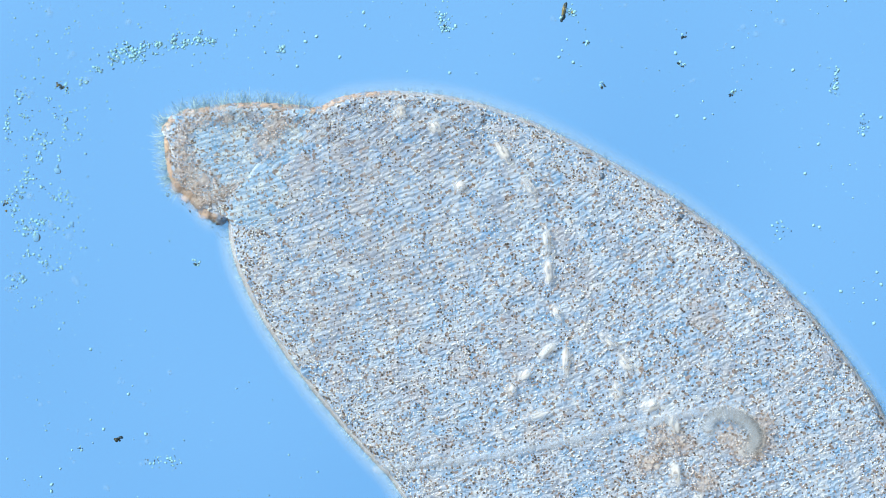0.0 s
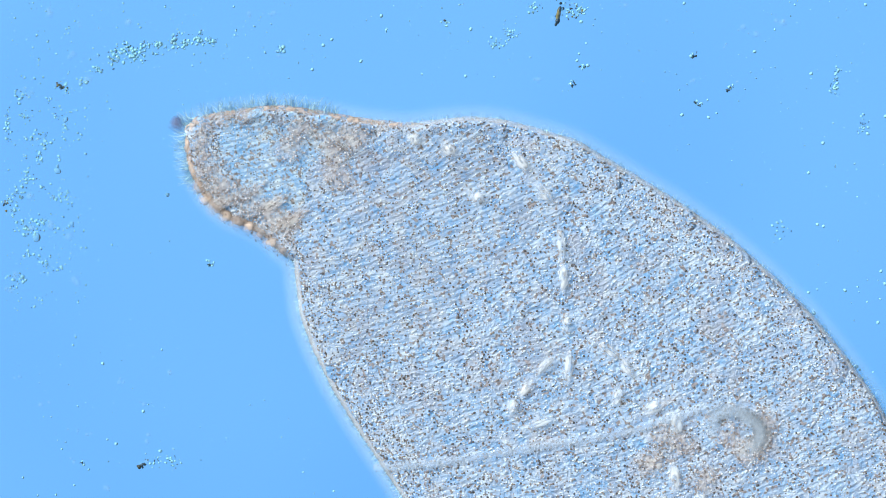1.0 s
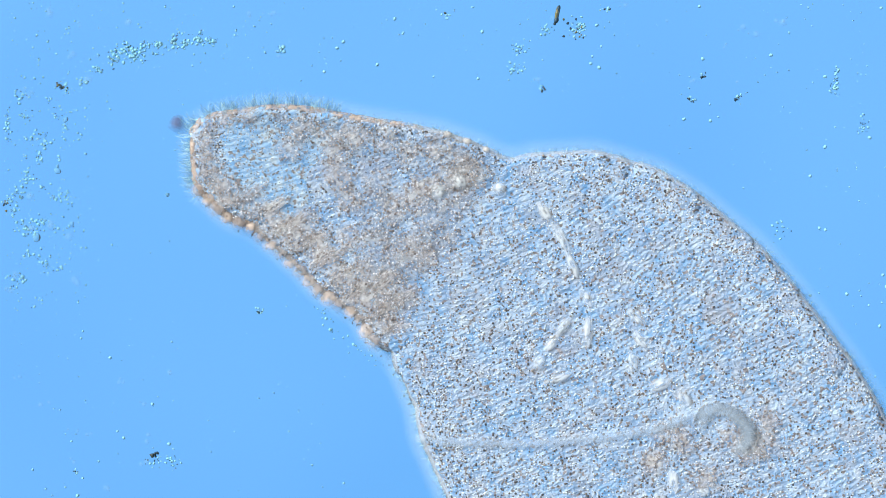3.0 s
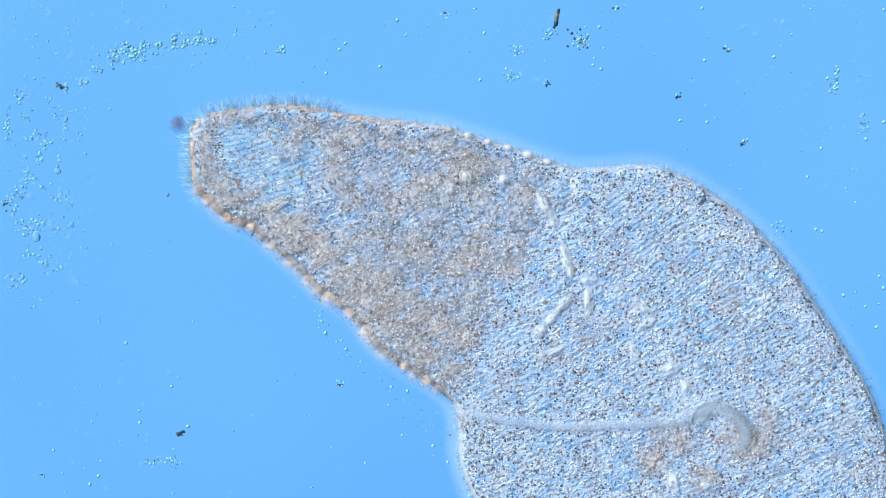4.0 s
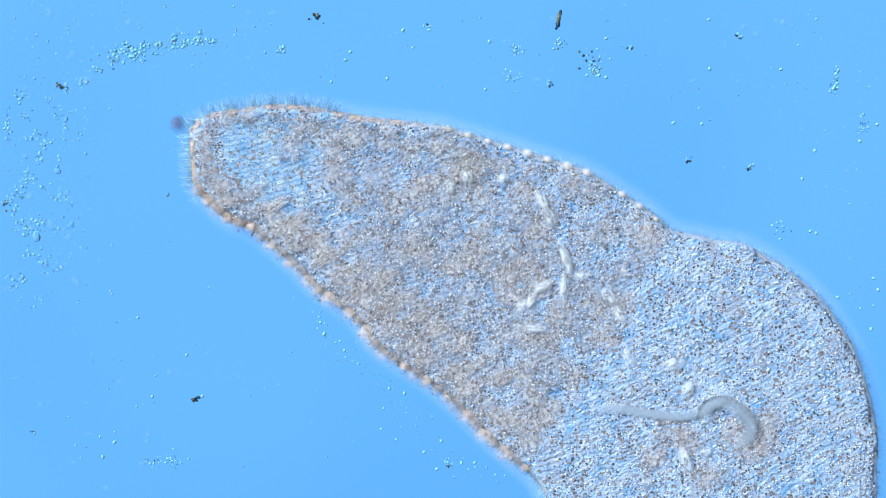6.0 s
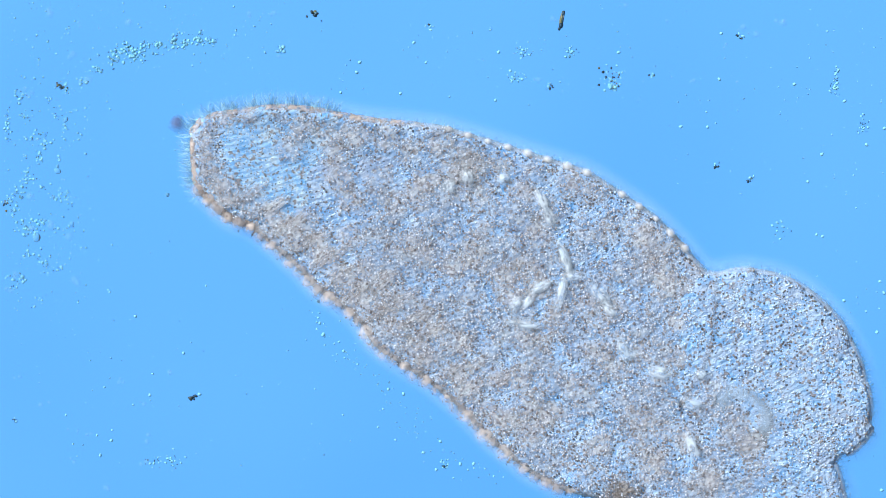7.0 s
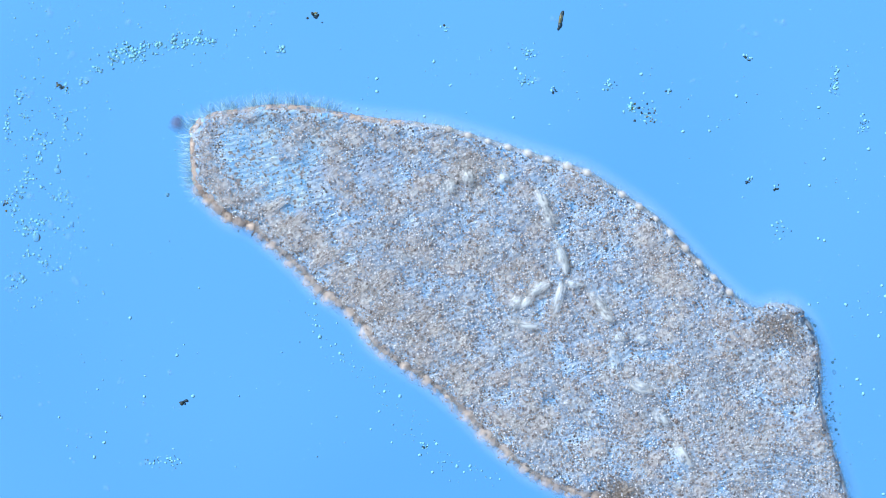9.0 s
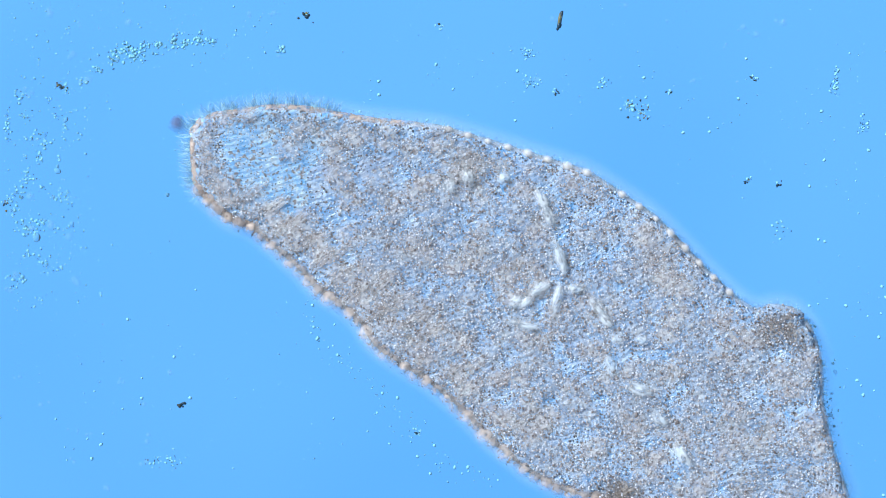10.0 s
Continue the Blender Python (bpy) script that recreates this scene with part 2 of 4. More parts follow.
DARK = shader("dark_debris", (0.02, 0.06, 0.10), 0.35, 0.3, 200, 0.4, (0.09, 0.09, 0.05), 90)
# pale halo of light round the body, painted as a sheet that fades outwards
HALO = fade(shader("slime_coat", (0.74, 0.91, 1.0), 0.5, 0.1, 200, 0.2, None, 60), 0.034, 0.14, (0.62, 1, 0))
FOLD = fade(shader("cleft_fold", (0.40, 0.35, 0.33), 0.4, 0.08, 120, 0.3, None, 40), 0.009, 0.26, (0.15, 1, 0), (130.0, 50.0), least=0.2)
OCHRE = shader("ochre_debris", (0.24, 0.22, 0.10), 0.35, 0.3, 200, 0.4, (0.07, 0.09, 0.05), 70)


# ---- the setting ----
def box_mesh(name, x0, x1, y0, y1, z0, z1):
    bm = bmesh.new()
    bmesh.ops.create_cube(bm, size=1)
    for v in bm.verts:
        v.co = Vector(((x0 + x1) / 2 + v.co.x * (x1 - x0), (y0 + y1) / 2 + v.co.y * (y1 - y0),
                       (z0 + z1) / 2 + v.co.z * (z1 - z0)))
    return to_mesh(name, bm)


def to_mesh(name, bm, *mats, smooth=False):
    me = bpy.data.meshes.new(name)
    bm.to_mesh(me)
    bm.free()
    for m in mats:
        me.materials.append(m)
    if smooth:
        me.shade_smooth()
    return me


# the lamp's field lies deep under the slide; unseen dark plates are added off axis, so that clear grains get one dark
# side
lamp = new("backdrop", box_mesh("backdrop", -10, 10, -8, 8, -6.04, -6.02))
lamp.data.materials.append(glow_field())
tagged(lamp, "even blue light field of the microscope lamp below the slide", "backdrop", kind="structure")
STOP_X, STOP_Y = -2.5, 1.6
for stop_box in ((-10, STOP_X, -8, 8), (STOP_X, 10, STOP_Y, 8)):
    stop = new("condenser_stop", box_mesh("condenser_stop", *stop_box, -6.0, -5.9))
    stop.data.materials.append(shader("added_plate_black", (0.03, 0.035, 0.045), 0.6, 0.2, 8.0, 0.1, None, 2.0))
    tagged(stop, "added unseen black plate that darkens one side of clear grains", "stop plate", kind="structure")
slide = new("ground", box_mesh("ground", -4, 4, -3, 3, -1.0, 0.0))
slide.data.materials.append(clear_glass("slide_glass"))
slide.visible_shadow = False
tagged(slide, "clear glass microscope slide under a film of water", "glass slide", kind="structure")


# ---- shapes shared by many pieces ----
_ball = bmesh.new()
bmesh.ops.create_icosphere(_ball, subdivisions=2, radius=1)
BALL_V = np.array([v.co[:] for v in _ball.verts])
BALL_F = np.array([[v.index for v in f.verts] for f in _ball.faces])
_ball.free()
_keep = BALL_V[BALL_F].mean(axis=1)[:, 2] > -0.25
CAP_F = BALL_F[_keep]


def grains_mesh(name, spots, mats, faces=None, plate=None):
    """Many grains (x, y, z, rx, ry, rz, turn, material) in one mesh, on an optional plate (verts, faces)."""
    faces = CAP_F if faces is None else faces
    vs, fs, mi = [], [], []
    base = 0
    if plate:
        vs += [tuple(v) for v in plate[0]]
        fs += [tuple(f) for f in plate[1]]
        mi += [0] * len(plate[1])
        base = len(vs)
    for x, y, z, rx, ry, rz, a, k in spots:
        ca, sa = math.cos(a), math.sin(a)
        p = BALL_V * (rx, ry, rz)
        q = np.stack([x + p[:, 0] * ca - p[:, 1] * sa, y + p[:, 0] * sa + p[:, 1] * ca, z + p[:, 2]], axis=1)
        vs += [tuple(v) for v in q.tolist()]
        fs += [tuple(int(i) + base for i in f) for f in faces]
        mi += [k] * len(faces)
        base += len(BALL_V)
    me = bpy.data.meshes.new(name)
    me.from_pydata(vs, [], fs)
    for m in mats:
        me.materials.append(m)
    me.polygons.foreach_set("material_index", mi)
    me.shade_smooth()
    if plate:
        flags = [True] * len(me.polygons)
        for i, f in enumerate(plate[1]):
            flags[i] = min(plate[0][q][2] for q in f) > TOP - 0.02
        me.polygons.foreach_set("use_smooth", flags)
    me.update()
    return me


def plate_shape(outline, top, low, drop=0.0028):
    """A slab with the given outline (counter-clockwise), its upper face falling off gently to the rim."""
    n = len(outline)
    vs = [(x * k, y * k, top - drop * d) for k, d in ((0.45, 0.0), (0.72, 0.12), (0.88, 0.42), (1.0, 1.0)) for x, y in outline]
    vs += [(x, y, low) for x, y in outline]
    fs = [tuple(range(n)), tuple(range(5 * n - 1, 4 * n - 1, -1))]
    fs += [(r * n + i, (r + 1) * n + i, (r + 1) * n + (i + 1) % n, r * n + (i + 1) % n) for r in range(4) for i in range(n)]
    return vs, fs


rnd = random.Random(7)
TOP = 0.050


def tissue_mesh(k, rowed, fine=1.0):
    """A slab of body plasm, set with rows of granules on its upper face."""
    r0 = 0.049
    ph = [rnd.uniform(0, 6.28) for _ in range(3)]
    out = []
    for i in range(22):
        a = i / 22 * 2 * math.pi
        r = r0 * (1 + 0.06 * math.sin(3 * a + ph[0]) + 0.05 * math.sin(5 * a + ph[1]) + 0.04 * math.sin(2 * a + ph[2]))
        out.append((r * math.cos(a), r * math.sin(a)))
    spots = []
    heaps = [(rnd.uniform(-0.045, 0.045), rnd.uniform(-0.045, 0.045)) for _ in range(26)]
    y = -0.05
    while y < 0.05:
        x = -0.05 + rnd.uniform(0, 0.009)
        while x < 0.05:
            near = min((x - hx) ** 2 + (y - hy) ** 2 for hx, hy in heaps)
            if x * x + y * y < 0.044 ** 2 and rnd.random() < (0.90 if near < 0.0085 ** 2 else 0.26):
                s = (0.70 if fine < 1 else 1.0) * rnd.choice((0.0008, 0.0011, 0.0013, 0.0015, 0.0019))
                long = rnd.random() < 0.16
                dark = rnd.random() < 0.36
                long = long and not dark
                z = s * (1.06 if dark else 1.0) * (0.88 if rowed else 1.0)
                spots.append((x + rnd.uniform(-.002, .002), y + rnd.gauss(0, 0.0016 if rowed else 0.0022), TOP - s * rnd.uniform(0.0, 0.4),
                              z * (rnd.uniform(1.5, 2.2) if long else rnd.uniform(0.9, 1.3)), z * (0.7 if long else 1), z * 1.15,
                              rnd.gauss(0.1, 0.25 if long else 0.7), 2 if dark else 1))
            x += fine * rnd.uniform(0.0034, 0.0074)
        y += 0.00952
    return grains_mesh("tissue_patch", spots, (FINEROWS if fine < 1 else ROWED if rowed else PLASM, GRAIN, DARKGRAIN), plate=plate_shape(out, TOP, 0.004))


def edge_mesh(k, inner=0.066, half=0.034):
    """A slab of the body's margin: y points out of the body, the outer side is rounded off."""
    prof = [(-inner, 0.046), (-0.050, 0.0488), (-0.028, 0.0495), (-0.013, 0.0485), (-0.0055, 0.045), (-0.0015, 0.037), (0.0, 0.022), (-0.004, 0.004), (-inner, 0.004)]
    xs = [-half, -half * 0.5, 0, half * 0.5, half]
    vs, fs = [], []
    for x in xs:
        for y, z in prof:
            vs.append((x, y - 0.0036 * (x / half) ** 2, z - (0.0006 * (x / half) ** 2 if z > 0.01 else 0)))
    n = len(prof)
    for i in range(len(xs) - 1):
        for j in range(n):
            a, b = i * n + j, i * n + (j + 1) % n
            fs.append((a, a + n, b + n, b))
    fs.append(tuple(range(n)))
    fs.append(tuple(range(len(vs) - 1, len(vs) - n - 1, -1)))
    spots = []
    for _ in range(80):
        x, y = rnd.uniform(-half, half), rnd.uniform(-inner + 0.004, -0.006)
        s = rnd.choice((0.0009, 0.0011, 0.0013, 0.0016))
        z = 0.0488 if y < -0.013 else 0.0482 - (y + 0.013) ** 2 * 60
        spots.append((x, y, z, s * rnd.uniform(1, 1.6), s, s, rnd.uniform(0, 3.1), rnd.choice((1, 2))))
    return grains_mesh("body_edge", spots, (PLASM, GRAIN, DARKGRAIN), plate=(vs, fs))


def rim_mesh(mat, half=0.035, r=0.0080):
    """The bright skin along the margin: a flattened tube with closed, tapered ends."""
    vs, fs = [], []
    xs = [-half, -half * .8, -half * .3, half * .3, half * .8, half]
    for i, x in enumerate(xs):
        rr = r * (0.35 if i in (0, 5) else 0.9 if i in (1, 4) else 1)
        for j in range(8):
            a = j / 8 * 2 * math.pi
            vs.append((x, -0.005 - 0.0036 * (x / half) ** 2 + rr * math.cos(a), 0.034 + rr * 1.5 * math.sin(a)))
    for i in range(5):
        for j in range(8):
            a, b = i * 8 + j, i * 8 + (j + 1) % 8
            fs.append((a, b, b + 8, a + 8))
    fs += [tuple(range(7, -1, -1)), tuple(range(40, 48))]
    me = bpy.data.meshes.new("rim")
    me.from_pydata(vs, [], fs)
    me.materials.append(mat)
    me.shade_smooth()
    return me


def cilia_mesh(k, length=0.030, count=90, half=0.030):
    """A tuft of fine curved hairs on the margin."""
    vs, fs, tone = [], [], []
    lean = rnd.uniform(-0.75, -0.35)
    for hair in range(count):
        x, z = rnd.uniform(-half, half), rnd.uniform(0.02, 0.042)
        L, w = length * rnd.uniform(0.25, 1.15), rnd.uniform(0.0004, 0.0006)
        le, bend = lean + rnd.gauss(0, 0.14), rnd.uniform(-0.3, 0.9)
        b0 = len(vs)
        for s in range(4):
            u = s / 3
            cx, cy = x + L * u * math.sin(le + bend * u), -0.003 + L * u * math.cos(le + bend * u)
            ww = w * (1 - 0.7 * u)
            for a in (0, 2.09, 4.19):
                vs.append((cx + ww * math.cos(a), cy, z + ww * math.sin(a)))
        for s in range(3):
            for j in range(3):
                a, b = b0 + s * 3 + j, b0 + s * 3 + (j + 1) % 3
                fs.append((a, b, b + 3, a + 3))
                # every other hair takes the shaded colour
                tone.append(hair % 2)
    me = bpy.data.meshes.new("cilia")
    me.from_pydata(vs, [], fs)
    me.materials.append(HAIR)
    me.materials.append(HAIR_SHADED)
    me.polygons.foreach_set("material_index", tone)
    me.shade_smooth()
    return me


def under(name, me, parent, label=""):
    ob = new(name, me)
    ob.parent = parent
    if label:
        tagged(ob, label)
    return ob


# ---- how the animal's outline goes: at each time the margin that is already drawn together, then the swollen margin ----
TAIL_U = [(1290, 420), (1370, 490), (1440, 560), (1500, 635), (1550, 705), (1590, 780), (1630, 870), (1660, 1000), (1680, 1150)]
TAIL_D = [(690, 845), (715, 882), (790, 970), (900, 1060), (1050, 1150)]
REST_U = [(338, 258), (343, 222), (372, 203), (430, 192), (495, 186), (560, 192), (640, 208), (720, 216), (780, 222),
          (850, 243), (920, 264), (980, 283), (1040, 303), (1100, 340), (1160, 382), (1210, 432), (1255, 480), (1300, 522)]
REST_D = [(338, 258), (340, 300), (350, 335), (375, 358), (400, 384), (445, 402), (490, 440), (528, 475), (565, 515), (605, 540),
          (640, 572), (662, 608), (695, 634), (760, 676), (815, 722), (870, 780), (940, 838), (1000, 868), (1035, 877)]
END_D = [(1075, 885), (1120, 980), (1160, 1060), (1200, 1150)]


def upto(line, n, *more):
    return line[:n] + list(more)


STAGES = []


def stage(t, uf, ub, df, db):
    STAGES.append((t, uf, ub, df, db))


stage(0.0, [(292, 255), (296, 215), (320, 200), (380, 188), (450, 183), (520, 188), (562, 192)],
      [(580, 184), (610, 172), (650, 165), (710, 162), (780, 168), (850, 183), (940, 215), (1030, 258), (1110, 302), (1200, 355)] + TAIL_U,
      [(292, 255), (297, 295), (305, 322), (330, 345), (355, 362), (365, 382), (395, 388), (403, 385)],
      [(405, 395), (407, 425), (418, 470), (440, 520), (470, 575), (510, 635), (560, 700), (610, 760), (660, 815)] + TAIL_D)
stage(0.5, [(315, 255), (322, 218), (350, 203), (400, 196), (470, 188), (550, 196), (610, 207), (660, 207)],
      [(690, 198), (720, 190), (770, 187), (830, 193), (900, 210), (970, 235), (1040, 262), (1110, 302), (1200, 357)] + TAIL_U,
      [(315, 255), (320, 300), (350, 345), (385, 370), (400, 388), (430, 398), (440, 415), (465, 425)],
      [(467, 450), (475, 500), (495, 545), (520, 600), (560, 670), (605, 735), (650, 795)] + TAIL_D)
stage(1.0, [(330, 255), (335, 222), (360, 207), (420, 195), (490, 188), (560, 197), (640, 212), (725, 220)],
      [(770, 213), (830, 208), (890, 212), (950, 228), (1020, 250), (1110, 302), (1200, 357)] + TAIL_U,
      [(330, 255), (336, 300), (365, 350), (400, 382), (440, 400), (480, 425), (500, 450), (520, 455)],
      [(525, 500), (533, 560), (555, 620), (590, 690), (630, 755), (660, 800)] + TAIL_D)
stage(1.5, upto(REST_U, 6, (650, 215), (720, 232), (780, 242), (808, 256)),
      [(840, 243), (890, 238), (950, 242), (1020, 258), (1080, 285), (1140, 318), (1200, 356)] + TAIL_U,
      upto(REST_D, 8, (545, 497), (585, 525)),
      [(582, 570), (588, 620), (605, 680), (635, 745), (665, 800)] + TAIL_D)
stage(2.0, upto(REST_U, 6, (650, 213), (720, 228), (780, 240), (820, 262), (868, 275)),
      [(890, 265), (940, 258), (990, 262), (1050, 275), (1110, 298), (1160, 325), (1220, 365)] + TAIL_U,
      upto(REST_D, 8, (545, 497), (590, 530), (632, 555)),
      [(618, 590), (620, 640), (632, 700), (660, 760), (690, 805), (712, 855), (730, 895), (800, 975), (900, 1060), (1050, 1150)])
stage(2.7, upto(REST_U, 7, (720, 222), (780, 235), (850, 262), (905, 285)),
      [(940, 270), (990, 262), (1050, 264), (1110, 282), (1170, 308), (1230, 350), (1290, 400), (1350, 450), (1410, 515),
       (1460, 575), (1510, 640), (1555, 710)] + TAIL_U[5:],
      upto(REST_D, 9, (600, 537), (635, 558), (660, 605), (690, 614)),
      [(688, 650), (695, 700), (715, 760), (740, 810), (765, 870), (790, 920), (870, 1020), (980, 1090), (1080, 1150)])
stage(3.8, upto(REST_U, 9, (850, 245), (920, 268), (980, 288), (1015, 297)),
      [(1050, 290), (1100, 286), (1160, 293), (1220, 315), (1280, 355), (1340, 405), (1400, 475), (1450, 550), (1500, 625),
       (1540, 690), (1570, 760), (1590, 850), (1610, 980), (1630, 1150)],
      upto(REST_D, 13, (755, 672), (800, 712)),
      [(797, 750), (803, 800), (818, 850), (835, 890), (880, 970), (980, 1070), (1100, 1150)])
stage(4.5, upto(REST_U, 12, (1040, 305), (1095, 328)),
      [(1120, 318), (1170, 315), (1230, 330), (1300, 370), (1370, 430), (1430, 500), (1480, 570), (1520, 650), (1550, 720),
       (1565, 800), (1570, 900), (1580, 1000), (1600, 1150)],
      upto(REST_D, 14, (815, 718), (845, 757)),
      [(840, 800), (850, 850), (865, 890), (910, 970), (1000, 1060), (1110, 1150)])
stage(5.1, upto(REST_U, 13, (1100, 340), (1150, 372)),
      [(1180, 357), (1230, 357), (1290, 378), (1350, 415), (1410, 470), (1470, 545), (1515, 630), (1545, 710), (1558, 790),
       (1560, 880), (1570, 1000), (1580, 1150)],
      upto(REST_D, 15, (870, 785), (892, 812)),
      [(893, 850), (905, 890), (945, 970), (1020, 1050), (1120, 1150)])
stage(5.7, upto(REST_U, 14, (1160, 380), (1195, 405)),
      [(1220, 398), (1270, 402), (1330, 425), (1400, 475), (1460, 535), (1510, 615), (1540, 700), (1558, 780), (1562, 860),
       (1560, 950), (1575, 1150)],
      upto(REST_D, 16, (940, 840)),
      [(948, 880), (985, 950), (1050, 1040), (1140, 1150)])
stage(6.8, upto(REST_U, 15, (1210, 432), (1245, 480)),
      [(1260, 470), (1310, 463), (1370, 475), (1430, 510), (1490, 565), (1530, 640), (1548, 720), (1545, 775), (1520, 802),
       (1495, 812), (1500, 850), (1508, 900), (1540, 1000), (1560, 1150)], REST_D, END_D)
stage(7.2, upto(REST_U, 16, (1255, 480), (1283, 500)),
      [(1300, 490), (1340, 484), (1400, 492), (1450, 520), (1495, 570), (1525, 640), (1540, 710), (1525, 775), (1490, 805),
       (1475, 815), (1490, 850), (1500, 885), (1540, 1000), (1560, 1150)], REST_D, END_D)
stage(7.5, upto(REST_U, 17, (1300, 508)),
      [(1320, 495), (1370, 490), (1430, 505), (1480, 545), (1515, 610), (1527, 680), (1510, 730), (1470, 760), (1458, 768),
       (1480, 820), (1498, 870), (1540, 1000), (1560, 1150)], REST_D, END_D)
stage(7.8, upto(REST_U, 18, (1325, 530)),
      [(1350, 520), (1390, 516), (1440, 525), (1485, 560), (1512, 610), (1515, 650), (1495, 705), (1455, 735), (1450, 750),
       (1475, 810), (1500, 875), (1540, 1000), (1560, 1150)], REST_D, END_D)
stage(8.2, upto(REST_U, 18, (1335, 537)),
      [(1350, 524), (1390, 520), (1440, 530), (1480, 560), (1495, 600), (1485, 650), (1465, 672), (1455, 690), (1455, 740),
       (1478, 810), (1500, 875), (1540, 1000), (1560, 1150)], REST_D, END_D)
stage(8.5, upto(REST_U, 18, (1330, 538)),
      [(1350, 527), (1385, 525), (1415, 535), (1440, 570), (1447, 610), (1458, 650), (1462, 700), (1465, 760),
       (1480, 810), (1500, 870), (1540, 1000), (1560, 1150)], REST_D, END_D)
stage(9.0, upto(REST_U, 18, (1335, 548)),
      [(1360, 546), (1395, 540), (1430, 565), (1450, 610), (1456, 660), (1455, 710), (1475, 790), (1500, 868), (1540, 1000),
       (1560, 1150)], REST_D, END_D)
stage(10.0, upto(REST_U, 18, (1335, 548)),
      [(1360, 547), (1395, 543), (1430, 568), (1450, 612), (1458, 660), (1458, 710), (1475, 790), (1500, 868), (1540, 1000),
       (1560, 1150)], REST_D, END_D)
TIMES = [s[0] for s in STAGES]


def arcs(line):
    p = np.array(line, float)
    d = np.concatenate([[0], np.cumsum(np.linalg.norm(np.diff(p, axis=0), axis=1))])
    return p, d


def along(line, s):
    p, d = arcs(line)
    return np.array([np.interp(s, d, p[:, 0]), np.interp(s, d, p[:, 1])])


LEN_U = arcs(STAGES[-1][1] + STAGES[-1][2])[1][-1]
LEN_D = arcs(STAGES[-1][3] + STAGES[-1][4])[1][-1]


def margin(k, m, side):
    """The point of the margin with the body mark m (0 head, 1 rear) at stage k, and the mark of the cleft."""
    f, b = (STAGES[k][1], STAGES[k][2]) if side > 0 else (STAGES[k][3], STAGES[k][4])
    total = LEN_U if side > 0 else LEN_D
    lf = arcs(f)[1][-1]
    mf = lf / total
    if m <= mf:
        return along(f, m * total), mf
    line = [f[-1]] + b
    lb = arcs(line)[1][-1]
    return along(line, (m - mf) / (1 - mf) * lb), mf


def inward(k, m, side, inset):
    """A point at the depth inset inside the margin."""
    p, mf = margin(k, m, side)
    a, b = margin(k, max(m - 0.03, 0), side)[0], margin(k, min(m + 0.03, 1), side)[0]
    d = (b - a) / max(np.linalg.norm(b - a), 1e-6)
    return p + np.array([-d[1], d[0]]) * inset * side, mf


def inner_point(k, m, w, inset=55.0):
    """The point at share w from the upper to the lower margin, kept clear of both margins."""
    u, mu = inward(k, m, 1, inset)
    d, md = inward(k, m, -1, inset)
    return u + (d - u) * w, mu + (md - mu) * w


def smooth(x):
    x = min(max(x, 0.0), 1.0)
    return x * x * (3 - 2 * x)


def drawn(k, m, mf, w=0.0):
    """How far the body has drawn together at the mark m; the rear draws together last."""
    t = TIMES[k]
    c = smooth((mf - m) / 0.05 + 0.3)
    if t >= 6.8:
        c = max(c, smooth((w - 0.25) / 0.2))
    return 1.0 if t >= 8.5 else c


# ---- the animal ----
animal = tagged(new("ciliate"), "grey-brown granular ciliate drawing its swollen body together on glass", "microorganism")

tissue_kinds = [[tissue_mesh(k, rowed) for k in range(8)] for rowed in (False, True)]
head_kinds = [tissue_mesh(k, True, 0.52) for k in range(8)]
PATCHES = []


def build_tissue():
    rows = 27
    j = 0
    for i in range(rows):
        m = 0.045 + (i + 0.5) / rows * 0.87
        u, d = inward(0, m, 1, 55)[0], inward(0, m, -1, 55)[0]
        n = max(1, round(np.linalg.norm(d - u) / 57) + 1)
        for q in range(n):
            w = 0.5 if n == 1 else (q + (0.25 if i % 2 else -0.25) * (0 < q < n - 1)) / (n - 1)
            ob = under("tissue_patch", (head_kinds if m < 0.17 else tissue_kinds[m < 0.44])[j % 8], animal)
            PATCHES.append((ob, m + rnd.uniform(-.006, .006), w, rnd.uniform(-0.0005, 0.0005), rnd.gauss(0, 4) - 14 * w - 14 * (1 - smooth((m - 0.05) / 0.08))))
            j += 1


build_tissue()
edge_kinds = [edge_mesh(k) for k in range(6)]
rim_pale, rim_head = rim_mesh(EDGE), rim_mesh(HEADEDGE, r=0.0095)
cilia_kinds = [cilia_mesh(k) for k in range(8)]
short_cilia = [cilia_mesh(k, 0.015, 34) for k in range(6)]
knob_mesh = grains_mesh("fold_knob", [(0, 0, 0.038, 0.0108, 0.0108, 0.012, 0, 0)], (KNOB,))
lump_mesh = grains_mesh("fold_knob", [(0, 0, 0.038, 0.0108, 0.0108, 0.012, 0, 0)], (LUMP,))
brown_lump = grains_mesh("fold_knob", [(0, 0, 0.039, 0.0108, 0.0108, 0.012, 0, 0)], (BROWNLUMP,))
# flat sheet that carries the painted light halo along the margin
halo_mesh = grains_mesh("slime_coat", [(0, 0.0, 0.012, 0.056, 0.036, 0.003, 0, 0)], (HALO,))
EDGES = []


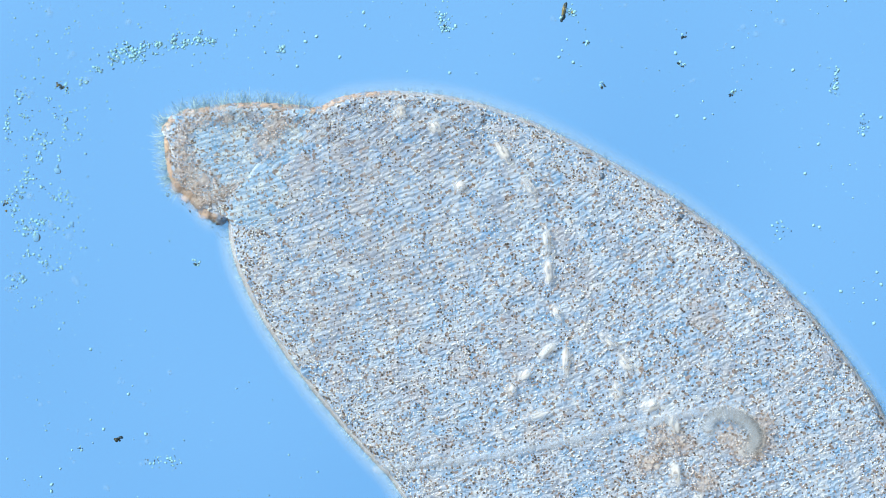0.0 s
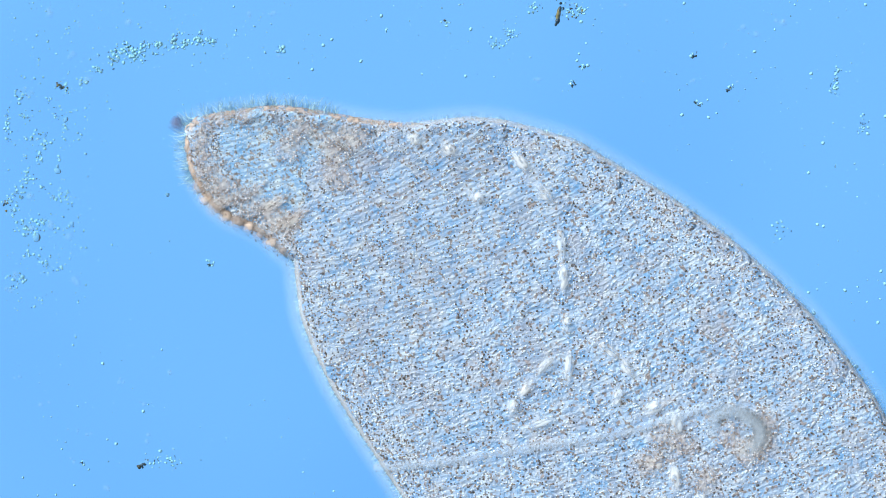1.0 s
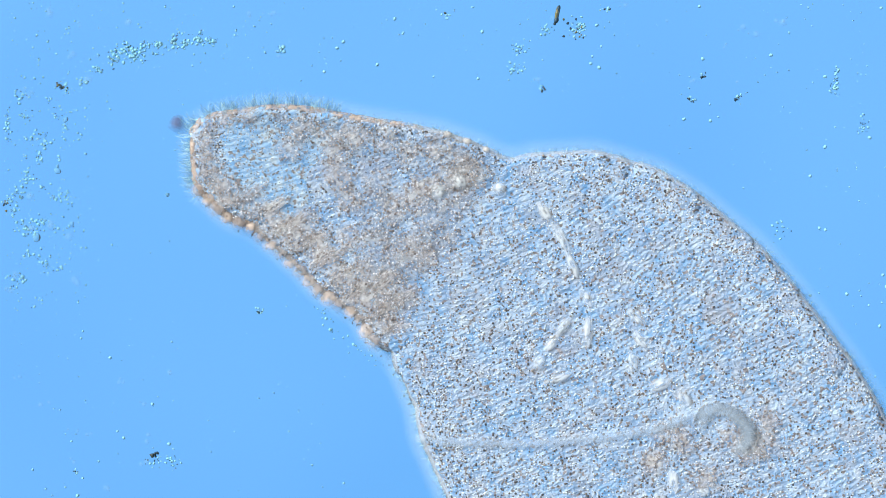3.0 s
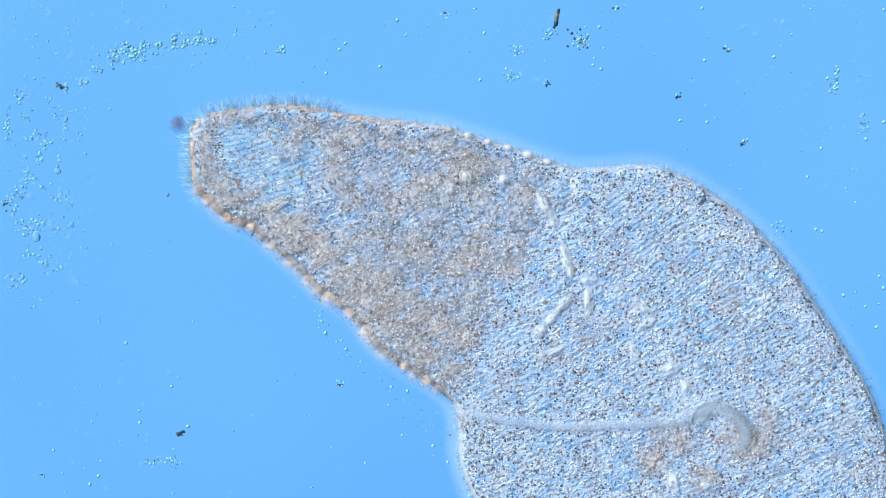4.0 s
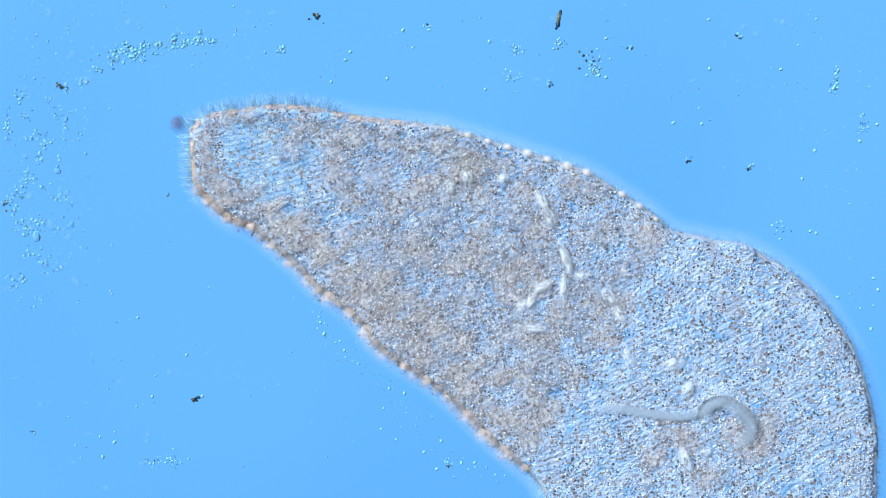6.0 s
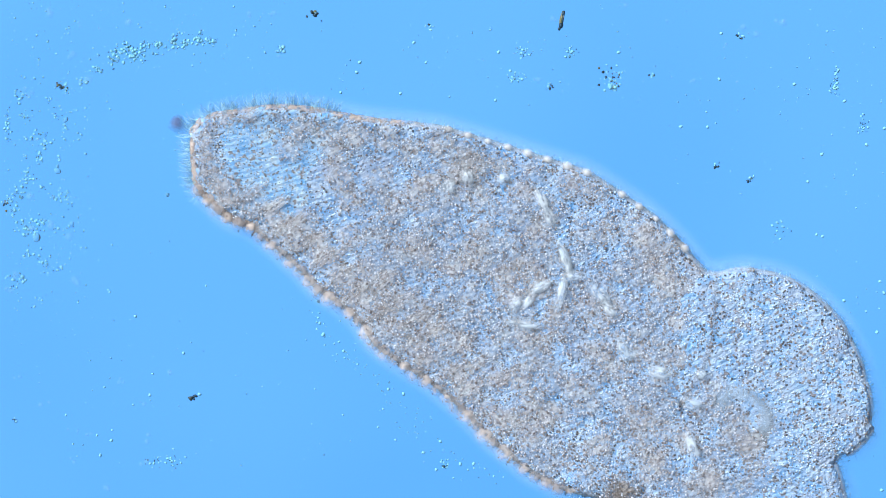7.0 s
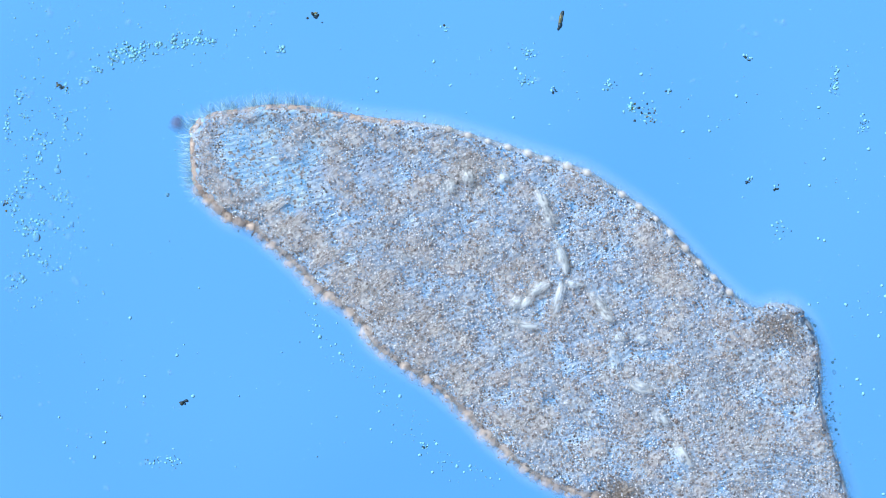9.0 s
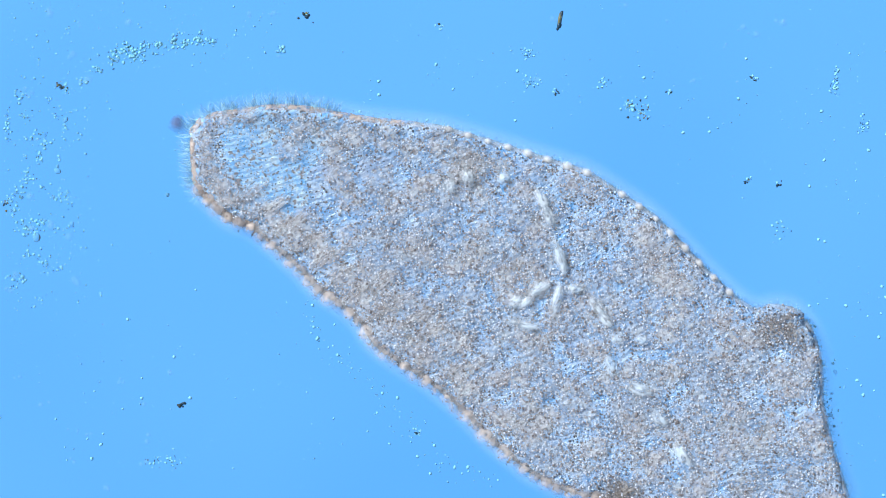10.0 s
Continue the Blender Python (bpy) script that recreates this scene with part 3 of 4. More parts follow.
def build_edges():
    for side, n in ((1, 50), (-1, 56)):
        for i in range(n):
            m = (i + 0.5) / n
            ob = under("body_edge", edge_kinds[i % 6], animal)
            head = m < (0.24 if side > 0 else 0.16)
            under("rim", rim_head if head else rim_pale, ob, "peach-brown skin fold" if head else "pale bright skin")
            under("slime_coat", halo_mesh, ob, "pale light halo painted as a thin sheet")
            under("cilia", cilia_kinds[(i * 3) % 8] if m < (0.17 if side > 0 else 0.05) else short_cilia[i % 6], ob, "fine pale hair-like cilia")
            keep = m > 0.25 and i % 9 != 3 and margin(-1, m, side)[0][0] < 1325 if side > 0 else m > 0.06
            knob = under("fold_knob", knob_mesh if side > 0 else brown_lump if i % 2 else lump_mesh, ob, "cream rounded skin fold" if side > 0 else "brown skin fold" if i % 2 else "peach-brown rounded skin fold") if keep else None
            if knob:
                z = rnd.uniform(0.8, 1.2)
                knob.scale = (1.05 * z, 0.85 * z, 1) if side > 0 else (1.9 * z, 1.8 * z, 1)
            EDGES.append((ob, knob, m, side, rnd.uniform(-0.0005, 0.0005)))


build_edges()


def pigment_mesh(k, mat):
    """A ragged brownish slab in the plasm, thick with dark granules."""
    ph = [rnd.uniform(0, 6.28) for _ in range(3)]
    out, spots = [], []
    for i in range(26):
        a = i / 26 * 2 * math.pi
        r = (0.031 + 0.002 * (k % 3)) * (1 + 0.08 * math.sin(3 * a + ph[0]) + 0.06 * math.sin(5 * a + ph[1]) + 0.05 * math.sin(9 * a + ph[2]))
        out.append((r * math.cos(a), r * math.sin(a) * 0.9))
    for _ in range(46):
        r, a = 0.030 * math.sqrt(rnd.random()) * rnd.uniform(0.7, 1.2), rnd.uniform(0, 6.28)
        s = rnd.choice((0.0009, 0.0011, 0.0014, 0.0017))
        spots.append((r * math.cos(a), r * math.sin(a) * 0.8, TOP - rnd.uniform(0.0002, .0008), s * 1.4, s * 1.1, s * 0.6, rnd.uniform(0, 3.1), 1))
    return grains_mesh("pigment_patch", spots, (mat, PIGMENT), plate=plate_shape(out, TOP, TOP - 0.012, 0.0003))


pigment_kinds = [pigment_mesh(k, BROWN) for k in range(6)]
lilac_kinds = [pigment_mesh(k, LILAC) for k in range(6)]
tip_kinds = [pigment_mesh(k, TIPBROWN) for k in range(3)]
TIPS = [(under("pigment_patch", tip_kinds[i % 3], animal, "dark brown pigment at the rear tip"), px, py, t0) for i, (px, py, t0) in enumerate(
    ((1352, 567, 7.8), (1386, 568, 7.8), (1404, 598, 8.2), (1362, 592, 8.2),
     (1082, 866, 6.8), (1090, 882, 6.8), (1112, 868, 6.8)))]


FOOD = [(under("pigment_patch", pigment_kinds[i % 6], animal, "brown food granules beside the mouth"), px, py) for i, (px, py) in enumerate(
    ((1170, 775), (1205, 785), (1290, 775), (1320, 800), (1240, 850), (1150, 820), (1352, 752), (1345, 790)))]


PIGMENTS = []
TAKEN = [(px, py, 30) for _, px, py, _ in TIPS] + [(px + 12, py - 8, 34) for _, px, py in FOOD]
for i in range(2200):
    mm, ww = 0.05 + 0.88 * rnd.random(), min(max(rnd.uniform(-0.06, 1.06), 0.0), 1.0)
    if mm < 0.13 and i % 9 or mm < 0.26 and 0.12 < ww < 0.88 and i % 23:
        continue
    (px, py), _ = inner_point(-1, mm, ww, 31.0)
    gap = rnd.choice((22, 28, 34, 42))
    if any((px - x) ** 2 + (py - y) ** 2 < max(gap, g) ** 2 for x, y, g in TAKEN):
        continue
    TAKEN.append((px, py, gap * 0.8))
    tan = noise.noise(Vector((px / 58, py / 58, 3.0))) + 0.30 * (ww < 0.14 or ww > 0.84) > 0.10
    ob = under("pigment_patch", (pigment_kinds if tan else lilac_kinds)[i % 6], animal, "cluster of brown pigment granules" if tan else "pale lilac granular plasm")
    PIGMENTS.append((ob, mm, ww, 28 - 14 * ww + rnd.gauss(0, 9) + 180 * (i % 2), ((len(PIGMENTS) * 0.618034) % 1 - 0.4) * 0.0030))


# brown bands of the folds that run in from the lower margin
for j in range(13):
    for w in (0.98, 0.86):
        ob = under("pigment_patch", pigment_kinds[(j + round(w * 9)) % 6], animal, "brown band of a skin fold")
        ob.scale = (1.1, 0.42, 1)
        PIGMENTS.append((ob, 0.115 + 0.034 * j + (0.98 - w) * 0.10, w, 36 + rnd.gauss(0, 5), rnd.uniform(-0.0005, 0.0012)))
HEADRIM = [(under("pigment_patch", pigment_kinds[i % 6], animal, "brown pigment along the head"), px, py) for i, (px, py) in enumerate(
    ((372, 222), (362, 248), (362, 276), (368, 304), (382, 330), (402, 352), (402, 212), (440, 208)))]
for q, _, _ in HEADRIM:
    q.scale = (0.62, 0.62, 1)

# dark fine grooves between the rows of cilia, under the upper margin of the head
rib_kinds = [grains_mesh("skin_groove", [(0, 0, 0.0505, L, 0.0012, 0.0022, 0, 0), (L * 0.9, 0.0012, 0.0505, L * 0.6, 0.0010, 0.0020, 0.12, 0)], (RIB,)) for L in (0.014, 0.019, 0.024)]
RIBS = []
for i in range(120):
    m, w = 0.075 + 0.26 * (i + rnd.random()) / 120, rnd.choice((0.0, 0.03, 0.08, 0.15, 0.22)) + rnd.uniform(-0.01, 0.02)
    RIBS.append((under("skin_groove", rib_kinds[i % 3], animal, "fine dark groove between rows of cilia"), m, max(w, 0.0), 24 + 40 * w + rnd.gauss(0, 4)))

bead_shape = grains_mesh("nucleus_bead", [(0, 0, 0.046, 0.0108, 0.0108, 0.0125, 0, 0)], (BEAD,))
BEADS = []


def bead(length, width, *way):
    """A sausage-shaped piece of the nucleus; way: time, place and slant."""
    ob = under("nucleus_bead", bead_shape, animal, "pale elongated nucleus bead")
    ob.scale = (length / 9.2, width / 8.4, 1)
    BEADS.append((ob, way))


bead(17, 14, (0, 708, 200, 60), (1, 733, 250, 60), (2, 787, 350, 50), (2.7, 772, 345, 40), (3.8, 795, 335, 40), (10, 796, 332, 40))
bead(20, 13, (0, 770, 225, -50), (1, 795, 265, -50), (2, 838, 322, -40), (2.7, 812, 323, -50), (3.8, 825, 312, -60), (10, 828, 312, -60))
bead(16, 12, (0, 813, 330, -45), (1, 845, 350, -45), (2, 918, 343, -30), (2.7, 882, 340, -20), (3.8, 890, 320, -10), (10, 890, 317, -10))
bead(28, 11, (0, 890, 270, -55), (1, 922, 288, -50), (2, 948, 362, -50), (2.7, 965, 380, -52), (3.8, 962, 362, -62), (10, 960, 355, -62))
bead(24, 11, (0, 935, 330, -48), (1, 962, 342, -48), (2, 985, 392, -55), (2.7, 990, 420, -58), (3.8, 978, 388, -65), (10, 970, 382, -65))
bead(34, 10, (0, 967, 425, -86), (1, 993, 436, -86), (2, 992, 430, -82), (2.7, 996, 428, -70), (3.8, 1000, 445, -70), (5.5, 1000, 451, -65), (10, 990, 450, -70))
bead(30, 10, (0, 970, 482, -88), (1, 997, 492, -88), (2, 1003, 485, -75), (2.7, 1016, 474, -65), (3.8, 1005, 470, -70), (5.5, 1004, 466, -70), (10, 993, 464, -72))
bead(20, 11, (0, 985, 556, -55), (1, 1001, 574, -80), (2, 1022, 555, -60), (2.7, 1038, 542, -75), (3.8, 1040, 500, 10), (5.5, 1040, 488, 15), (7, 1014, 490, 0), (10, 1018, 512, 0))
bead(36, 11, (0, 1001, 640, 86), (1, 1006, 652, 82), (2, 1026, 638, 84), (2.7, 1040, 606, 86), (3.8, 1041, 542, 88), (5.5, 1005, 512, 86), (7, 994, 518, 76), (10, 985, 530, 74))
bead(26, 10, (0, 968, 622, 46), (1, 964, 648, 46), (2, 982, 622, 60), (2.7, 996, 592, 55), (3.8, 998, 545, 50), (5.5, 965, 508, 30), (10, 955, 512, 30))
bead(26, 10, (0, 932, 660, 48), (1, 930, 688, 50), (2, 962, 650, 55), (2.7, 975, 622, 52), (3.8, 976, 570, 48), (5.5, 943, 532, 60), (10, 932, 532, 45))
bead(19, 12, (0, 905, 692, 82), (1, 908, 720, 80), (2, 924, 706, 75), (2.7, 951, 664, 60), (3.8, 955, 596, 45), (5.5, 934, 548, 65), (7, 912, 540, 50), (10, 912, 536, 45))
bead(34, 11, (0, 948, 735, 16), (1, 952, 750, 16), (2, 958, 735, 14), (2.7, 988, 690, 18), (3.8, 978, 630, 22), (5.5, 950, 588, -8), (7, 926, 574, -8), (10, 928, 575, -12))
bead(28, 11, (0, 1076, 603, -42), (1, 1078, 622, -42), (2, 1092, 590, -42), (2.7, 1118, 570, -50), (3.8, 1136, 545, -48), (5.5, 1096, 532, -50), (7, 1062, 522, -50), (10, 1058, 545, -50))
bead(24, 11, (0, 1106, 642, -52), (1, 1108, 650, -60), (2, 1112, 628, -60), (2.7, 1126, 612, -70), (3.8, 1146, 574, 35), (5.5, 1112, 562, -60), (7, 1078, 546, -48), (10, 1072, 566, -50))
bead(26, 12, (0, 1094, 690, -82), (1, 1094, 700, 60), (2, 1106, 688, 60), (2.7, 1118, 655, -80), (3.8, 1122, 622, -84), (5.5, 1118, 638, -84), (7, 1103, 620, -72), (10, 1080, 645, -84))
bead(30, 13, (0, 1155, 716, 28), (1, 1160, 720, 28), (2, 1160, 712, 26), (2.7, 1166, 690, 28), (3.8, 1184, 656, 32), (5.5, 1195, 642, 30), (7.5, 1155, 668, -20), (8.2, 1140, 678, -22), (10, 1132, 690, -18))
bead(24, 12, (0, 1194, 750, -86), (2, 1205, 740, -86), (2.7, 1210, 715, -86), (3.8, 1213, 688, 88), (5.5, 1215, 685, 80), (7.2, 1225, 720, -20), (8.2, 1182, 735, -55), (10, 1167, 742, -50))
bead(30, 13, (0, 1196, 838, -84), (4.5, 1192, 855, -80), (7, 1225, 790, -65), (8.2, 1213, 805, -58), (10, 1209, 808, -58))
bead(13, 10, (0, 1170, 880, 0), (5.7, 1150, 880, 0), (7.2, 1110, 610, 0), (8.2, 1100, 597, 0), (10, 1092, 602, 0))
bead(13, 10, (0, 1235, 880, 0), (5.7, 1250, 820, 0), (7.2, 1235, 640, 0), (8.2, 1138, 600, 0), (10, 1135, 602, 0))


# the mouth: a ring of fine plates at the end of a long pale groove
def capsule_mesh(name, length, width, height, mat, z=0.05):
    return grains_mesh(name, [(0, 0, z, length, width, height, 0, 0)], (mat,))


groove_mesh = capsule_mesh("mouth_groove", 0.040, 0.014, 0.003, GROOVE)
GROOVES = [(under("mouth_groove", groove_mesh, animal, "pale thread-like mouth groove"), (i + 0.6) / 13.6) for i in range(14)]
mouth = under("mouth_ring", None, animal, "pale curved mouth rim with fine plates")
lamella_mesh = capsule_mesh("lamella", 0.0075, 0.0011, 0.004, PLATE, 0.0535)
arch_mesh = capsule_mesh("arch_piece", 0.019, 0.0170, 0.004, FUNNEL, 0.0512)
lip_mesh = capsule_mesh("lip_piece", 0.011, 0.0026, 0.004, PLATE, 0.0525)
for i in range(40):
    a = radians(165 - i * 5.4)
    r = 0.047 + 0.005 * math.sin(i * 0.22)
    if i > 9:
        part_ob = under("lamella", lamella_mesh, mouth)
        part_ob.matrix_basis = pose((r - .004) * math.cos(a) * 1.12, (r - .004) * math.sin(a) * 0.92, 0, 0, 0, math.degrees(a) + 8)
    if i % 3 == 0:
        part_ob = under("arch_piece", arch_mesh, mouth)
        part_ob.matrix_basis = pose((r - .010) * math.cos(a) * 1.12, (r - .010) * math.sin(a) * 0.92, 0, 0, 0, math.degrees(a) + 90)
        part_ob = under("lip_piece", lip_mesh, mouth)
        part_ob.matrix_basis = pose((r + .004) * math.cos(a) * 1.12, (r + .004) * math.sin(a) * 0.92, 0, 0, 0, math.degrees(a) + 90)
ridge_mesh = capsule_mesh("cleft_fold", 0.022, 0.010, 0.003, FOLD, 0.051)
RIDGES = [(under("cleft_fold", ridge_mesh, animal, "brown fold at the edge of the swelling"), (i + 0.4) / 14) for i in range(14)]

# fine parallel ridges of the skin on the rear lobe
stria_kinds = [capsule_mesh("skin_ridge", 0.027, 0.0013, 0.0034, STRIA, 0.0515), capsule_mesh("skin_ridge", 0.023, 0.0010, 0.0030, STRIA, 0.0515)]
STRIAE = []
for row in range(9):
    for seg in range(4):
        u = (seg + 0.5 + 0.3 * (row % 2)) / 4 - 0.5
        px, py = 1362 + 165 * u + rnd.gauss(0, 4), 782 + 10.2 * row + 55 * u * u + 10 * u + rnd.gauss(0, 0.8)
        STRIAE.append((under("skin_ridge", stria_kinds[(row + seg) % 2], animal, "fine pale skin ridge on the rear lobe"), px, py, -math.degrees(math.atan(0.67 * u + 0.06)) + rnd.gauss(0, 1.5)))

# ---- debris ----
def speck_mesh(k):
    """A clear bead."""
    s = 0.0013 + 0.0009 * (k % 4) * rnd.random()
    return grains_mesh("particle", [(0, 0, s * 1.2, s, s * rnd.uniform(.7, 1), s * 1.3, rnd.uniform(0, 3), 0)], (SOFT if k % 4 == 1 else SPECK,))


def grain_mesh(mat, k):
    spots = [(0, 0, 1.0, 1.0, 0.68 + 0.08 * k, 1.0, 0.0, 0)] + ([(0.7, 0.35, 0.7, 0.55, 0.5, 0.6, 0, 0)] if k % 2 and mat not in (SMOKE, HAZE, DROP) else [])
    me = grains_mesh("grain", [tuple(v * 0.003 if i < 6 else v for i, v in enumerate(q)) for q in spots], (mat,), faces=CAP_F if mat not in (DARK, OCHRE) else BALL_F)
    for v in me.vertices:
        f = 1 + 0.30 * noise.noise(v.co * 420 + Vector((k * 3.1, 0, 0)))
        v.co = Vector((v.co.x * f, v.co.y * f, v.co.z))
    return me


GRAINS = [[grain_mesh(mat, k) for k in range(4)] for mat in (SPECK, DARK, OCHRE, SOFT, SMOKE, HAZE, DROP)]
# dark bits that stand in for the shaded sides of clear grains
SHADE_BIT = [grains_mesh("grain", [(0, 0, 0.0016, 0.0016, 0.0010, 0.0016, 0.4 * k, 0)], (DARK,)) for k in range(4)]
GRAINS.append(SHADE_BIT)


DRIFT = []


def thing(name, me, label, cat, group, px, py, turn=0.0, way=None):
    ob = tagged(new(name, me), label, cat, group)
    ob.matrix_basis = pose(*xy(px, py), 0.0, 0, 0, turn)
    if way:
        DRIFT.append((ob, turn, way))
    return ob


def clump(px, py, w, h, n, turn=0, way=None, mats=(0, 0, 3, 0, 7, 0, 7, 7), big=0.0026, label="loose clump of clear debris grains on the slide"):
    """A heap of grains, each a part of its own."""
    ob = thing("debris_clump", None, label, "debris", "debris clumps", px, py, turn, way)
    for i in range(n if big > 0.005 else round(n * 2.6)):
        g = under("grain", rnd.choice(GRAINS[rnd.choice(mats)]), ob)
        sc = big / 0.003 * rnd.uniform(0.4, 1.1) ** 1.2
        g.matrix_basis = pose(rnd.gauss(0, 0.36) * w * 0.001, rnd.gauss(0, 0.36) * h * 0.001, 0, 0, 0, rnd.uniform(0, 360)) @ Matrix.Scale(sc, 4)
    return ob


speck_kinds = [speck_mesh(k) for k in range(12)]


def speck(px, py, way=None, k=None):
    ob = thing("particle", speck_kinds[rnd.randrange(12) if k is None else k], "tiny clear bead-like particle on the slide",
               "particle", "particles", px, py, rnd.uniform(0, 360), way)
    # the bead's dark side, added as a separate dark bit
    if rnd.random() < 0.6:
        crumb = under("crumb", rnd.choice(SHADE_BIT), ob, "dark bit in place of the bead's shaded side")
        crumb.matrix_basis = pose(0.0013, 0.0006, 0, 0, 0, rnd.uniform(0, 180)) @ Matrix.Scale(rnd.uniform(0.45, 0.8), 4)
    return ob


# the trail of debris beside the head
for px, py, w, h, n in ((195, 97, 16, 22, 16), (220, 85, 26, 14, 16), (232, 95, 28, 14, 16), (250, 78, 16, 12, 8), (276, 76, 18, 9, 9),
                        (303, 68, 14, 16, 12), (322, 73, 12, 10, 7), (347, 65, 18, 12, 11), (366, 70, 12, 10, 5), (165, 122, 20, 10, 8),
                        (140, 142, 14, 10, 6), (112, 155, 14, 12, 6), (30, 165, 24, 18, 9), (5, 208, 8, 26, 9), (495, 83, 14, 10, 9),
                        (70, 245, 22, 26, 11), (62, 275, 14, 14, 7), (20, 340, 20, 18, 9), (40, 405, 34, 16, 14), (62, 392, 20, 16, 9),
                        (92, 345, 20, 26, 8), (30, 495, 20, 14, 6), (45, 450, 26, 12, 7), (1482, 155, 20, 14, 10), (1488, 130, 8, 24, 6),
                        (1535, 220, 18, 26, 10), (1385, 410, 26, 26, 10), (300, 820, 22, 26, 12), (265, 820, 30, 18, 8)):
    clump(px, py, w * 0.85, h, round(n * 1.3) if py < 100 else n, big=0.0032 if py < 160 else 0.0028)
clump(100, 149, 9, 9, 5, mats=(1, 1, 2), label="dark shiny mineral grain on the slide")
clump(3, 360, 8, 12, 6, mats=(1, 2, 0), label="dark ochre debris grain on the slide")
clump(313, 228, 8, 34, 3, mats=(4,), big=0.022, label="faint grey smudge of slime beside the head")
for px, py, r in ((31, 348, 8), (12, 372, 6), (58, 420, 8), (95, 300, 7), (40, 205, 8), (110, 210, 6), (75, 470, 7), (20, 255, 6), (495, 82, 6), (291, 343, 5), (120, 395, 6), (86, 520, 6)):
    clump(px, py, 3, 3, 1, mats=(6,), big=r * 0.001, label="clear rounded droplet on the slide")
for _ in range(34):
    px, py = rnd.uniform(0, 135), rnd.uniform(130, 560)
    clump(px, py, rnd.uniform(8, 22), rnd.uniform(6, 16), rnd.randint(2, 5), rnd.uniform(0, 90))
for _ in range(10):
    clump(rnd.uniform(200, 420), rnd.uniform(48, 110), rnd.uniform(8, 20), rnd.uniform(5, 9), rnd.randint(2, 4))


# the debris that is carried along by the water
W1 = ((0, 1000, 15), (1, 990, 22), (2.7, 988, 20), (4.5, 987, 28), (5.5, 988, 28), (7, 996, 30), (10, 993, 30))
rod = thing("algae_rod", None, "dark green rod-shaped alga drifting in the water", "alga", "", 0, 0, 80, W1)
for i, (x, y, rx, ry, mat) in enumerate(((0, 0, 15, 3.6, OCHRE), (-11, -1, 6, 4.2, DARK), (10, -1.6, 6, 3.0, DARK), (1, -2.6, 11, 1.6, DARK), (-18, 1, 3.5, 2.6, DARK))):
    under("cell", grains_mesh("cell", [(x * .001, y * .001, 0.004 + 0.0006 * i, rx * .001, ry * .001, 0.0035, 0, 0)], (mat,), faces=BALL_F), rod)
clump(0, 0, 16, 14, 9, 0, ((0, 1012, 18), (1, 1030, 15), (1.5, 1031, 28), (2.5, 1029, 38), (4.5, 1031, 83), (5.5, 1041, 110), (7, 1086, 152), (8, 1108, 172), (9, 1120, 190), (10, 1115, 185)), (0, 0, 0, 2, 3), label="ochre and clear debris clump")
clump(0, 0, 24, 14, 12, 0, ((0, 790, 45), (0.5, 853, 57), (1, 880, 75), (1.5, 900, 96), (2, 911, 113), (2.7, 914, 118), (4.5, 905, 134), (5.5, 905, 133), (7, 914, 135), (10, 942, 144)))
clump(0, 0, 22, 18, 12, 0, ((0, 780, 25), (0.5, 859, 40), (1, 902, 55), (1.5, 908, 63), (2, 919, 74), (4, 914, 84), (5.5, 911, 83), (7, 925, 88), (8, 936, 90), (10, 933, 90)))
clump(0, 0, 30, 24, 16, 0, ((0, 960, -30), (1, 1010, 12), (2.5, 1020, 40), (4, 1030, 66), (5, 1035, 85), (5.5, 1041, 95), (7, 1086, 135), (7.5, 1109, 155), (8, 1125, 172), (8.5, 1139, 187), (9, 1150, 199), (10, 1138, 193)), (0, 0, 2, 1))
clump(0, 0, 16, 14, 8, 0, ((0, 930, -20), (2.5, 965, 45), (4, 974, 58), (5, 983, 67), (5.5, 985, 70), (7, 1012, 90), (8, 1045, 112), (8.5, 1070, 136), (9, 1080, 149), (10, 1070, 145)))
clump(0, 0, 8, 12, 5, -30, ((0, 1303, 164), (0.5, 1300, 155), (1.5, 1297, 156), (2.7, 1311, 156), (3.8, 1318, 250), (4.5, 1335, 254), (7, 1335, 318), (10, 1330, 320)), (0, 1))
clump(0, 0, 6, 12, 4, -35, ((0, 1215, 60), (2.7, 1250, 130), (3.8, 1230, 135), (4, 1205, 167), (4.5, 1192, 197), (5, 1195, 255), (5.7, 1209, 282), (6.8, 1267, 288), (7.2, 1280, 298), (7.8, 1314, 322), (8.2, 1345, 330), (9, 1380, 332), (10, 1385, 325)), (1, 1, 0), label="small dark broken fragment")
clump(0, 0, 12, 12, 5, 0, ((0, 760, -60), (4.6, 650, -25), (4.8, 620, 5), (5.1, 598, 22), (5.5, 568, 27), (7, 556, 21), (8.5, 560, 24), (10, 541, 24)), (1, 1, 2, 0), 0.0042, "dark round debris grain")
clump(0, 0, 12, 7, 6, 0, ((0, 340, 466), (0.3, 355, 446), (1, 365, 467), (1.5, 366, 472), (2.2, 367, 484), (2.7, 412, 520), (3.8, 568, 655), (4.5, 668, 747), (5.1, 740, 808), (5.7, 792, 826), (6.8, 787, 828), (8, 765, 815), (10, 735, 768)), (0, 1))
B10 = ((0, 205, 781), (0.5, 243, 822), (1, 246, 829), (1.5, 241, 828), (2.5, 251, 819), (4, 316, 771), (4.5, 333, 743), (5, 342, 723), (5.5, 344, 714), (7, 338, 707), (8.5, 325, 713), (10, 318, 720))
clump(0, 0, 7, 7, 3, 0, B10, (0, 1), 0.0038)
